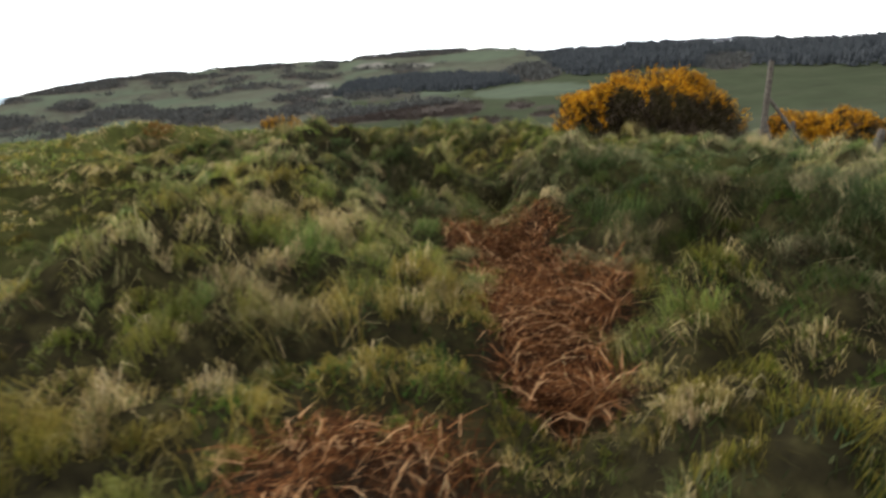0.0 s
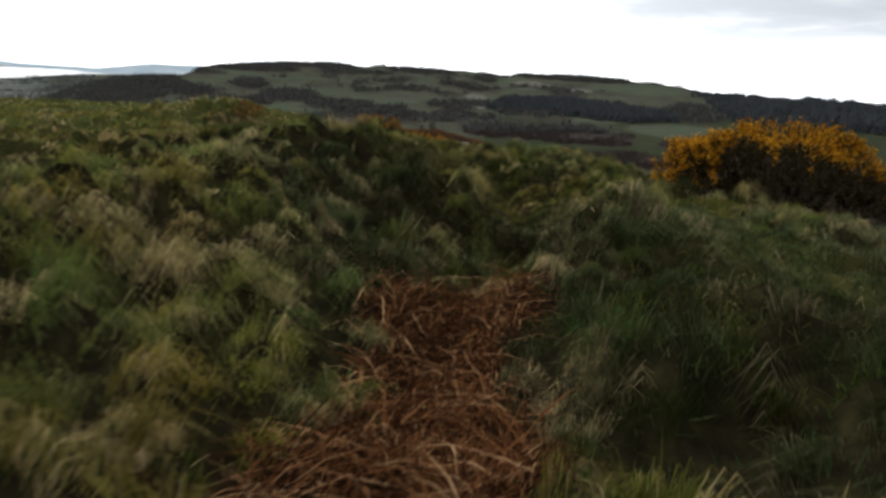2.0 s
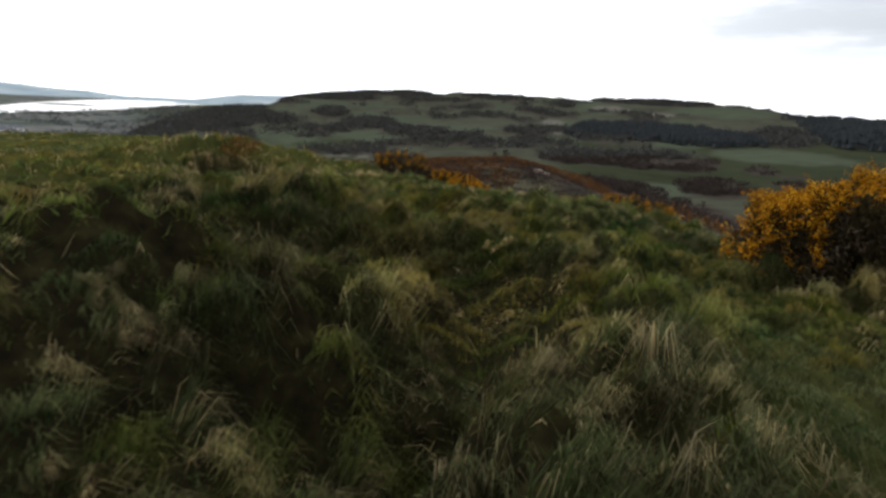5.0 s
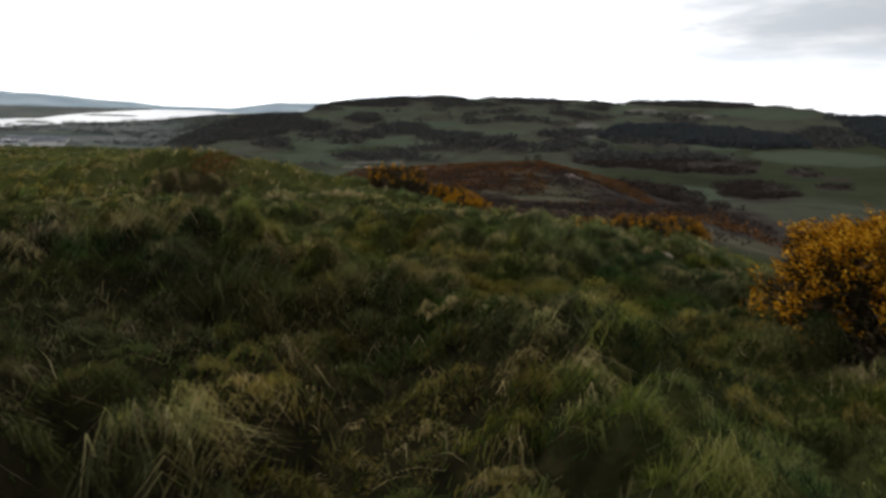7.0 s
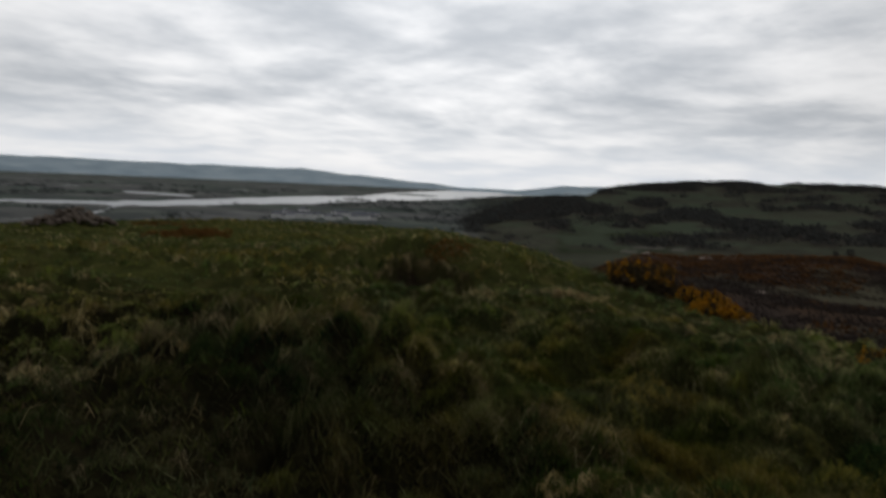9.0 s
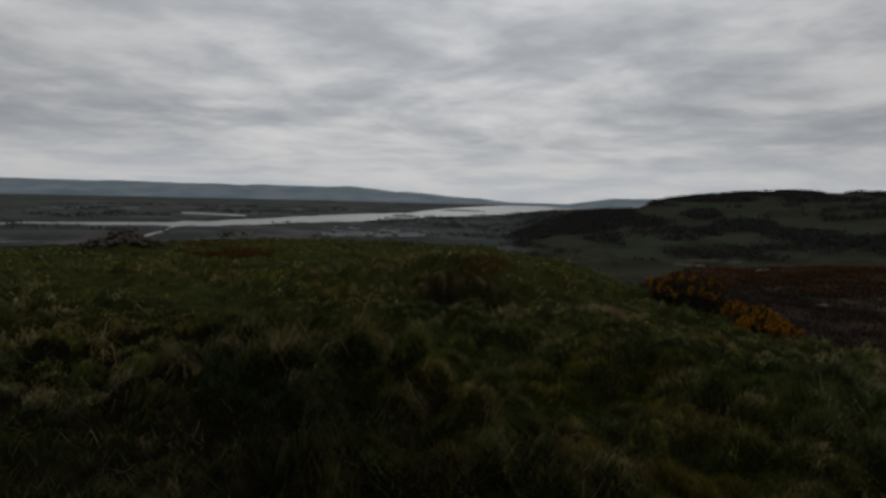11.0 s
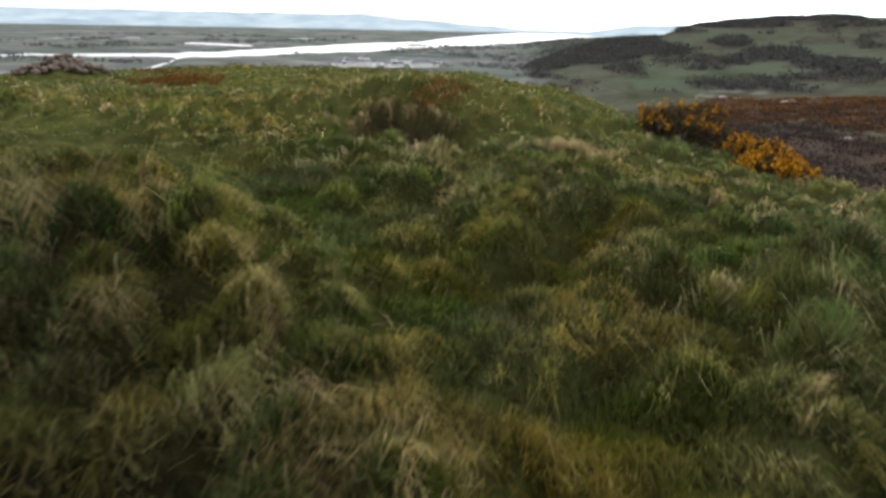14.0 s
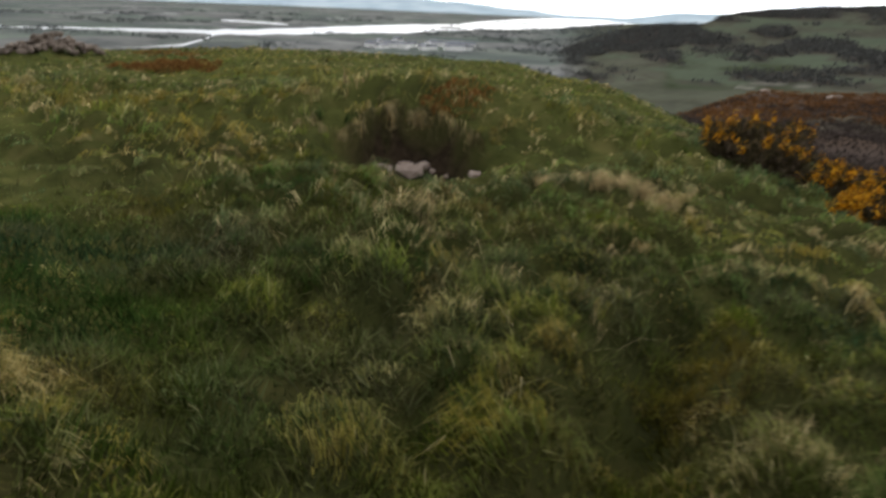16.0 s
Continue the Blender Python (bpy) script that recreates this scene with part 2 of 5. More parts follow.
BRACKEN = leaf_material("dead_bracken", 0.15, (0.0, (0.012, 0.006, 0.004)), (0.5, (0.034, 0.013, 0.006)), (0.85, (0.150, 0.062, 0.023)), (1.0, (0.40, 0.24, 0.12)))
GORSE_GREEN = leaf_material("gorse_spines", 0.15, (0.0, (0.017, 0.014, 0.008)), (0.5, (0.037, 0.031, 0.014)), (0.85, (0.066, 0.053, 0.024)), (1.0, (0.13, 0.092, 0.05)))
GORSE_FLOWER = leaf_material("gorse_blossom", 0.25, (0.0, (0.050, 0.022, 0.004)), (0.2, (0.17, 0.062, 0.003)), (0.6, (0.36, 0.145, 0.005)), (1.0, (0.70, 0.39, 0.035)))
GORSE_DEAD = leaf_material("dead_gorse_twigs", 0.1, (0.0, (0.030, 0.021, 0.014)), (0.6, (0.075, 0.054, 0.037)), (1.0, (0.17, 0.13, 0.092)))
BARK = simple("gorse_bark", 30.0, ((0.3, (0.06, 0.045, 0.03)), (0.7, (0.14, 0.11, 0.08))))
OLD_WOOD = simple("weathered_fence_wood", 18.0, ((0.3, (0.036, 0.029, 0.022)), (0.7, (0.110, 0.094, 0.074))), 0.85, 0.5, 0.004)
STONE = simple("lichened_field_stone", 9.0, ((0.28, (0.040, 0.027, 0.019)), (0.5, (0.078, 0.055, 0.040)), (0.75, (0.17, 0.135, 0.108))), 0.9, 0.6, 0.012, True)
PALE_STONE = simple("pale_rubble_stone", 11.0, ((0.25, (0.060, 0.038, 0.029)), (0.5, (0.135, 0.090, 0.070)), (0.8, (0.27, 0.215, 0.18))), 0.9, 0.6, 0.012, True)
# Next three: far-wood colours lightened and greyed, with haze painted in.
CONIFER = leaf_material("spruce_plantation", 0.0, (0.0, (0.025, 0.028, 0.030)), (0.6, (0.031, 0.034, 0.036)), (1.0, (0.037, 0.040, 0.041)))
BROADLEAF = leaf_material("bare_woodland", 0.1, (0.0, (0.052, 0.053, 0.050)), (0.6, (0.064, 0.064, 0.059)), (1.0, (0.080, 0.078, 0.070)))
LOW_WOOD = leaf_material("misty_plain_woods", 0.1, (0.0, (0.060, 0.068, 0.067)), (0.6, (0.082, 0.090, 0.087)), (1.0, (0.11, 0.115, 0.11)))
SCRUB = leaf_material("bare_brown_scrub", 0.1, (0.0, (0.036, 0.028, 0.025)), (0.6, (0.046, 0.036, 0.031)), (1.0, (0.058, 0.046, 0.038)))
HEATHER = leaf_material("brown_heather", 0.1, (0.0, (0.085, 0.042, 0.015)), (0.5, (0.150, 0.070, 0.020)), (1.0, (0.20, 0.115, 0.040)))
SPUR_BRACKEN = leaf_material("rusty_bracken_slope", 0.1, (0.0, (0.056, 0.029, 0.014)), (0.5, (0.110, 0.050, 0.019)), (1.0, (0.16, 0.082, 0.032)))
RENDER_WALL = simple("white_rendered_wall", 0.5, ((0.3, (0.70, 0.69, 0.66)), (0.7, (0.80, 0.79, 0.77))), 0.9, 0.1)
SLATE = simple("grey_slate_roof", 0.8, ((0.3, (0.10, 0.105, 0.12)), (0.7, (0.17, 0.175, 0.19))), 0.7, 0.2)


def water_material():
    m = Mat("estuary_water")
    return m.principled((0.13, 0.135, 0.135), 0.28, m.bump(m.noise(0.05, 4.0), 0.2, 1.0), 0.3)


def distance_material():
    """Far shore hills, kilometres off, a plain backdrop; a blue emission paints in the haze."""
    m = Mat("hazy_distant_hills")
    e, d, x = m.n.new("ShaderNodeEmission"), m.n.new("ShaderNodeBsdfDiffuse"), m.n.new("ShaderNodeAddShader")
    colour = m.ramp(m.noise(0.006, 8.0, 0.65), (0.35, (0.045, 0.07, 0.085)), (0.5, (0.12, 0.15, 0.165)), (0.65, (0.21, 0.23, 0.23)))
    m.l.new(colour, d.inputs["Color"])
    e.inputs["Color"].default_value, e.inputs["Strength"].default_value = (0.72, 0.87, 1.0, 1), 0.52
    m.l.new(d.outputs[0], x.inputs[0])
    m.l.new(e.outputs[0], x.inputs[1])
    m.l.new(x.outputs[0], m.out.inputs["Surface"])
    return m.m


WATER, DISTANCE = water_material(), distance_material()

# ---------------------------------------------------------------- arithmetic of the land


def hash01(i, j, seed):
    h = (i.astype(np.int64) * 374761393 + j.astype(np.int64) * 668265263 + seed * 974711) & 0x7FFFFFFF
    h = ((h ^ (h >> 13)) * 1274126177) & 0x7FFFFFFF
    return ((h ^ (h >> 16)) & 0xFFFF) / 65535.0


def value_noise(x, y, seed=0):
    i, j = np.floor(x), np.floor(y)
    u, v = x - i, y - j
    u, v = u * u * (3 - 2 * u), v * v * (3 - 2 * v)
    a, b, c, d = hash01(i, j, seed), hash01(i + 1, j, seed), hash01(i, j + 1, seed), hash01(i + 1, j + 1, seed)
    return (a * (1 - u) + b * u) * (1 - v) + (c * (1 - u) + d * u) * v


def fbm(x, y, seed=0, octaves=4):
    total, amp, norm = 0.0, 1.0, 0.0
    for k in range(octaves):
        total = total + amp * value_noise(x * 2 ** k + 17.3 * k, y * 2 ** k - 9.1 * k, seed + k)
        norm += amp
        amp *= 0.5
    return total / norm


def step(x, a, b):
    t = np.clip((x - a) / (b - a), 0, 1)
    return t * t * (3 - 2 * t)


CELL = 0.37


def mound_cells(i, j):
    """The centre and strength of the tussock mound in each cell of a jittered grid."""
    return (i + 0.12 + 0.76 * hash01(i, j, 51)) * CELL, (j + 0.12 + 0.76 * hash01(i, j, 52)) * CELL, 0.35 + 0.65 * hash01(i, j, 53)


def mounds(x, y):
    ci, cj = np.floor(x / CELL), np.floor(y / CELL)
    best = np.zeros_like(x)
    for di in (-1, 0, 1):
        for dj in (-1, 0, 1):
            mx, my, k = mound_cells(ci + di, cj + dj)
            q = ((x - mx) ** 2 + (y - my) ** 2) / (0.205 * (0.75 + 0.5 * k)) ** 2
            best = np.maximum(best, k * np.clip(1 - q, 0, 1) ** 0.8)
    return best


ORIGIN = (1.0, 9.0)
SEA = -60.0
# Sections of the land: bearing left of the first heading, then distances and heights.
SECTIONS = (
    (-180, (15, 60, 300, 1000, 4900), (0, -1, -12, -25, -20)),
    (-120, (6, 20, 80, 300, 4900), (-0.1, -2.5, -14, -26, -10)),
    (-70, (2, 4.5, 12, 60, 150, 300, 480, 950, 4900), (0, -0.35, -1.7, -11, -22, -27, -22, 6, -10)),
    (-30, (2, 5, 12, 40, 110, 300, 480, 1000, 4900), (0, -0.40, -1.7, -7, -19, -27, -20, 2, -40)),
    (-14, (3, 6.5, 12, 40, 110, 300, 480, 1000, 4900), (0, -0.40, -1.5, -6.5, -18, -28, -20, 8, -40)),
    (0, (4, 8.3, 14, 40, 100, 160, 300, 480, 760, 1000, 4900), (0, -0.28, -1.0, -5.6, -11.0, -22, -30, -23, -7, 18, -40)),
    (14, (5, 9.5, 14, 30, 60, 120, 200, 300, 480, 760, 1000, 4900), (0, -0.32, -0.95, -4.2, -9.4, -13.5, -12.6, -28, -32, -11, 19, -40)),
    (29, (8, 15.5, 22, 40, 80, 140, 200, 300, 480, 760, 1000, 4900), (0, -0.45, -1.25, -4.2, -10, -15.5, -17.2, -33, -40, -22, 8, -50)),
    (38, (8, 22, 30, 60, 130, 300, 600, 800, 1000, 4900), (0, -0.45, -1.2, -6, -17, -45, -44, -34, -14, -57)),
    (45, (8, 16, 27, 36, 60, 130, 300, 600, 850, 1000, 4900), (0, -0.2, -0.5, -1.1, -5, -18, -47, -56, -54.5, -56.5, -57)),
    (60, (8, 16, 31, 40, 70, 160, 330, 700, 4900), (0, -0.2, -0.62, -1.2, -6, -25, -48, -57, -57)),
    (85, (8, 16, 26, 38, 70, 160, 330, 700, 4900), (0, -0.2, -0.75, -1.5, -6, -25, -48, -57.2, -57)),
    (120, (25, 40, 80, 200, 500, 1200, 4900), (-0.4, -1.0, -6, -25, -48, -55, -57)),
    (180, (15, 60, 300, 1000, 4900), (0, -1, -12, -25, -20)),
)
# Skyline of the long hill: bearing and angle above eye level.
HILL_AZ = (-60, -34, -32.3, -30, -26.8, -26.2, -23, -18, -15.7, -13, -11, -7.6, -6.2, -2.2, 2.1, 6.9, 7.6, 8.3, 11.5, 14.8, 18.2, 19.4, 22.8, 25.6, 28.7, 32, 34, 37, 39, 42.3, 45, 50)
HILL_EL = (-0.6, -0.6, -0.7, -0.95, -0.68, -0.45, -0.05, 0.07, 0.10, -0.10, 0.15, 0.45, 0.78, 1.05, 1.18, 1.05, 0.82, 0.78, 1.08, 0.98, 1.04, 0.86, 0.96, 0.76, 0.48, 0.12, -0.70, -0.95, -1.2, -2.45, -3.6, -3.8)
BANK_AZ = (36, 42, 48, 53, 58, 64, 69, 73, 80, 92)
BANK_NEAR = (2600, 2400, 1900, 1560, 1330, 1200, 1110, 1120, 1150, 1160)
BANK_FAR = (5200, 5200, 3300, 2100, 1860, 1510, 1330, 1260, 1240, 1240)


def polar(x, y):
    dx, dy = x - ORIGIN[0], y - ORIGIN[1]
    return np.hypot(dx, dy), np.degrees(np.arctan2(-dx, dy))


def section_height(r, az):
    lr = np.log(np.maximum(r, 1.0))
    heights = np.stack([np.interp(lr, np.log(rs), zs) for _, rs, zs in SECTIONS])
    knots = np.array([s[0] for s in SECTIONS], float)
    k = np.clip(np.searchsorted(knots, az, side="right") - 1, 0, len(knots) - 2)
    f = (az - knots[k]) / (knots[k + 1] - knots[k])
    f = f * f * (3 - 2 * f) * 0.5 + f * 0.5
    idx = np.arange(r.size)
    return heights[k, idx] * (1 - f) + heights[k + 1, idx] * f


PIT, PIT_U, PIT_V = (-7.30, 17.80), (-0.80, 0.60), (0.60, 0.80)


def pit_coords(x, y):
    dx, dy = x - PIT[0], y - PIT[1]
    return dx * PIT_U[0] + dy * PIT_U[1], dx * PIT_V[0] + dy * PIT_V[1]


TRACK = ((3.0, 8.0), (2.5, 10.7), (1.9, 12.2), (0.6, 13.5), (-1.4, 13.8), (-3.0, 13.9), (-4.6, 13.9), (-7.5, 13.5), (-12.0, 12.5))
RUT = ((0.35, -1.0), (0.45, 2.6), (0.75, 4.4), (0.50, 5.3), (0.42, 6.2), (0.45, 7.6), (0.55, 9.3), (0.35, 10.6), (-0.2, 11.6))
GULLY = ((-2.3, 16.3), (-1.85, 15.6), (-1.55, 15.0), (-1.4, 14.5))


def hollow(u, v):
    """1 on the floor of the dug hollow: a shallow ramp in front, a steep curved face behind."""
    back = 0.98 - 0.45 * (v / 0.85) ** 2
    return step(u, -0.75, 0.40) * (1 - step(u, back - 0.10, back + 0.10)) * np.exp(-((v / 0.95) ** 4))


def line_distance(x, y, line):
    best = np.full(np.shape(x), 1e9)
    for (x0, y0), (x1, y1) in zip(line, line[1:]):
        ex, ey = x1 - x0, y1 - y0
        t = np.clip(((x - x0) * ex + (y - y0) * ey) / (ex * ex + ey * ey), 0, 1)
        best = np.minimum(best, np.hypot(x - x0 - t * ex, y - y0 - t * ey))
    return best


BRACKEN_BEDS = ((0.42, 6.20, 0.55, 0.58), (0.50, 5.45, 0.40, 0.5), (0.66, 4.45, 0.54, 0.75), (0.52, 3.45, 0.36, 0.65), (-0.40, 2.02, 0.46, 0.32))


def bed_mask(x, y):
    """1 on the beds of dead bracken."""
    m = np.zeros_like(x)
    for cx, cy, rx, ry in BRACKEN_BEDS:
        q = ((x - cx) / rx) ** 2 + ((y - cy) / ry) ** 2
        m = np.maximum(m, 1 - step(q + 0.5 * (fbm(x * 4, y * 4, 61) - 0.5), 0.7, 1.15))
    return m


def in_estuary(r, az):
    """1 in the water of the estuary, 0 on land."""
    wob = 1 + 0.05 * (fbm(az * 0.9 + 50, r * 0.0016, 31) - 0.5)
    near, far = np.interp(az, BANK_AZ, BANK_NEAR) * wob, np.interp(az, BANK_AZ, BANK_FAR) * wob
    main = step(r, near * 0.99, near * 1.01) * (1 - step(r, far * 0.99, far * 1.01)) * step(az, 34, 36)
    # the creek that joins the river, the flooded pans on the far side
    creek = np.exp(-(((r - np.interp(az, (70.5, 72, 73, 74.5, 77, 84, 95), (1180, 1120, 980, 880, 838, 815, 800))) / (16 + 14 * step(az, 78, 74))) ** 2)) * step(az, 70, 71)
    pan = np.exp(-(((az - 69) / 2.7) ** 4) - (((r - 1640 - 30 * (az - 69)) / 75) ** 4))
    pan2 = np.exp(-(((az - 62.6) / 1.5) ** 4) - (((r - 2150) / 60) ** 4))
    pan3 = np.exp(-(((az - 79.3) / 1.3) ** 4) - (((r - 1980) / 60) ** 4)) + np.exp(-(((az - 75.2) / 0.8) ** 4) - (((r - 2060) / 60) ** 4))
    bar = np.exp(-(((az - 48.5) / 2.2) ** 4) - (((r - 2560) / 90) ** 4)) + np.exp(-(((az - 53.5) / 1.3) ** 4) - (((r - 1790) / 40) ** 4))
    return np.clip(np.maximum(np.maximum(main - bar, creek), np.maximum(pan, pan2 + pan3)), 0, 1)


def lie_of_land(x, y):
    """The long banks either side of the sunken way, the way itself and the trodden track."""
    bank = 0.74 * np.exp(-(line_distance(x, y, ((-2.3, 4.9), (-1.8, 8.6))) / 1.1) ** 2)
    bank = bank + 0.25 * np.exp(-(line_distance(x, y, ((-2.6, 11.4), (-2.2, 12.9), (-4.6, 12.9))) / 0.8) ** 2)
    bank = bank + 0.18 * np.exp(-(line_distance(x, y, ((1.4, 12.0), (0.4, 11.9))) / 0.55) ** 2)
    bank = bank + 0.10 * np.exp(-(line_distance(x, y, ((2.2, 3.5), (2.2, 8.5))) / 0.9) ** 2)
    sunk = 0.33 * np.exp(-(line_distance(x, y, RUT) / 0.50) ** 2) + 0.16 * np.exp(-(line_distance(x, y, ((0.6, 3.6), (0.5, 5.6))) / 0.5) ** 2)
    sunk = sunk + 0.12 * np.exp(-(line_distance(x, y, TRACK) / 0.8) ** 2) + 0.34 * np.exp(-(line_distance(x, y, GULLY) / 0.20) ** 2)
    return 0.10 + bank - sunk


def land_height(x, y):
    x, y = np.asarray(x, float).ravel(), np.asarray(y, float).ravel()
    r, az = polar(x, y)
    z = section_height(r, az)
    # the long hill behind the valley
    top = np.tan(np.radians(np.interp(az, HILL_AZ, HILL_EL))) * 1000 + 1.6
    hill = step(az, -75, -60) * (1 - step(az, 44, 47))
    z = np.where(hill > 0, z + hill * step(r, 700, 985) * (1 - step(r, 1020, 1500)) * (top - section_height(np.full_like(r, 1000.0), az)), z)
    z = z + step(r, 300, 700) * (1 - step(r, 1400, 2200)) * (1 - step(az, 40, 46)) * step(az, -70, -50) * 7.0 * (fbm(x / 110, y / 110, 5) - 0.5) * (1 - 0.75 * step(r, 880, 1000))
    z = z + step(r, 35, 90) * (1 - step(r, 330, 600)) * 5.0 * (fbm(x / 40, y / 40, 9) - 0.5)
    lowland = step(az, 40, 46) * step(r, 500, 900)
    z = z + lowland * 3.0 * (fbm(x / 160, y / 160, 12) - 0.4)
    # hummocks, tussocks and the worn line through them close by
    close = 1 - step(r, 30, 70)
    lush = 0.45 + 1.1 * (fbm(x / 1.7, y / 1.7, 71, 3) - 0.3)
    rough = 0.20 * (fbm(x / 2.3, y / 2.3, 21, 3) - 0.5) + np.where(close > 0, 0.50 * lush * (mounds(x, y) - 0.33), 0.0) * (1 - 0.5 * step(line_distance(x, y, ((0.0, 0.0), (1.6, 5.0), (1.9, 9.5), (-0.45, 13.3))), 5.0, 12.0))
    calm = (1 - 0.60 * np.exp(-(line_distance(x, y, TRACK) / 0.7) ** 2)) * (1 - 0.75 * np.exp(-(line_distance(x, y, RUT) / 0.34) ** 2))
    z = z + close * rough * calm * (1 - 0.85 * np.exp(-(pit_coords(x, y)[0] / 1.1) ** 4 - (pit_coords(x, y)[1] / 1.3) ** 4))
    z = z + close * lie_of_land(x, y)
    # the dug hollow with its bank behind
    u, v = pit_coords(x, y)
    z = z + 0.52 * np.exp(-((u - 2.05) / 1.15) ** 2 - ((v - 0.3) / 2.4) ** 2)
    z = z - 0.36 * np.exp(-((u + 0.6) / 1.7) ** 2 - (v / 2.0) ** 2) - 0.58 * hollow(u, v) + 0.15 * np.exp(-((u - 0.60) / 0.22) ** 2 - ((v - 0.02) / 0.40) ** 4)
    # the mound under the cairn
    z = z + 0.42 * np.exp(-((x + 23.2) / 0.9) ** 2 - ((y - 15.85) / 1.2) ** 2)
    water = in_estuary(r, az)
    z = np.where(r > 600, z * (1 - water) + (SEA - 4.0) * water, z)
    return z


# ---------------------------------------------------------------- mesh helpers


def mesh_object(name, verts, faces, material, attrs=(), smooth=False, parent=None):
    """faces: a list of integer arrays, each with one corner count. attrs: (name, rgb per vertex)."""
    me = bpy.data.meshes.new(name)
    verts = np.asarray(verts, np.float32)
    faces = [np.asarray(f, np.int32) for f in faces if len(f)]
    loops = np.concatenate([f.ravel() for f in faces])
    counts = np.concatenate([np.full(len(f), f.shape[1], np.int32) for f in faces])
    starts = np.concatenate([[0], np.cumsum(counts)[:-1]]).astype(np.int32)
    me.vertices.add(len(verts))
    me.vertices.foreach_set("co", verts.ravel())
    me.loops.add(len(loops))
    me.loops.foreach_set("vertex_index", loops)
    me.polygons.add(len(starts))
    me.polygons.foreach_set("loop_start", starts)
    if smooth:
        me.polygons.foreach_set("use_smooth", np.ones(len(starts), bool))
    me.update(calc_edges=True)
    for key, rgb in attrs:
        a = me.attributes.new(key, "FLOAT_COLOR", "POINT")
        a.data.foreach_set("color", np.concatenate([rgb, np.ones((len(rgb), 1))], 1).astype(np.float32).ravel())
    me.materials.append(material)
    ob = new(name, me)
    if parent is not None:
        ob.parent = parent
    return ob


def part(name, bm, material, parent, label=""):
    me = bpy.data.meshes.new(name)
    bm.to_mesh(me)
    bm.free()
    me.materials.append(material)
    ob = new(name, me)
    ob.parent = parent
    return tagged(ob, label) if label else ob


def ribbons(root, heading, length, height, width, bend, rgb, twist=None):
    """Bent tapering blades: arrays of one value each; gives verts, quads, tris, colours."""
    n = len(length)
    d = np.stack([np.cos(heading), np.sin(heading), np.zeros(n)], 1)
    side_angle = heading + np.pi / 2 if twist is None else twist
    s = np.stack([np.cos(side_angle), np.sin(side_angle), np.zeros(n)], 1) * (width / 2)[:, None]
    upv = np.array([0, 0, 1.0])
    mid = root + d * (length * 0.38)[:, None] + upv * (height * 0.72)[:, None]
    tip = root + d * length[:, None] + upv * (height * (1 - bend))[:, None]
    v = np.stack([root - s, root + s, mid + s * 0.8, mid - s * 0.8, tip], 1).reshape(-1, 3)
    base = (np.arange(n) * 5)[:, None]
    quads, tris = base + np.array([[0, 1, 2, 3]]), base + np.array([[3, 2, 4]])
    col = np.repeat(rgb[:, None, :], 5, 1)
    # roots darker: dead sheaths, deepened with painted crevice shade; tips dry and pale
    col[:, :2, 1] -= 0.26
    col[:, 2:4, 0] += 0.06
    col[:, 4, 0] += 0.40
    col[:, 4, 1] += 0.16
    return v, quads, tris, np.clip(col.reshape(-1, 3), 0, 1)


# ---------------------------------------------------------------- ground, water, far shore
az_list = np.concatenate([np.linspace(-46, 104, 560), np.linspace(104, 314, 90)[1:-1]])
r_list = np.concatenate([np.arange(0.14, 16, 0.14), np.geomspace(16, 900, 170), np.linspace(905, 1040, 24), np.geomspace(1060, 4930, 70)])
A, Rr = np.meshgrid(np.radians(az_list), r_list)
gx, gy = ORIGIN[0] - Rr * np.sin(A), ORIGIN[1] + Rr * np.cos(A)
gz = land_height(gx, gy)
nr, na = gx.shape
verts = np.concatenate([[(ORIGIN[0], ORIGIN[1], float(land_height([ORIGIN[0]], [ORIGIN[1]])[0]))], np.stack([gx.ravel(), gy.ravel(), gz], 1)])
i, j = np.meshgrid(np.arange(nr - 1), np.arange(na), indexing="ij")
j2 = (j + 1) % na
quads = np.stack([1 + i * na + j, 1 + i * na + j2, 1 + (i + 1) * na + j2, 1 + (i + 1) * na + j], -1).reshape(-1, 4)[:, ::-1]
k = np.arange(na)
tris = np.stack([np.zeros(na, int), 1 + (k + 1) % na, 1 + k], 1)[:, ::-1]


def land_cover(x, y):
    r, az = polar(x, y)
    moor = step(r, 32, 50) * (1 - step(r, 215, 260)) * step(az, -26, -4) * (1 - step(az, 36, 42)) * (1 - step(r, 90 + 6.0 * (az + 10), 150 + 8.0 * (az + 10)) * (1 - step(az, 0, 10)))
    wood = step(r, 600, 650) * (1 - step(r, 1010, 1030)) * step(az, 33, 35) * (1 - step(az, 43, 45)) * step(r, 760 - 5 * (az - 35), 820 - 5 * (az - 35))
    field = step(r, 430, 470) * (1 - step(r, 690, 720)) * step(az, 26, 28) * (1 - step(az, 35.5, 36.5))
    field = np.maximum(field, 0.95 * step(r, 230, 330) * (1 - step(r, 560, 640)) * step(az, -50, -40) * (1 - step(az, 8, 12)))
    field = np.maximum(field, 0.75 * step(r, 60, 120) * (1 - step(az, -20, -12)))
    field = np.maximum(field, step(line_distance(x, y, ((0.0, 0.0), (1.6, 5.0), (1.9, 9.5), (-0.45, 13.3))), 4.5, 10.0) * (1 - step(r, 30, 45)))
    field = np.maximum(field, 0.85 * np.exp(-(line_distance(x, y, TRACK) / 0.8) ** 2))
    field = np.maximum(field, 0.55 * step(y, 12.6, 14.2) * (1 - step(r, 30, 45)))
    return np.stack([moor, wood, field * (1 - wood)], 1)


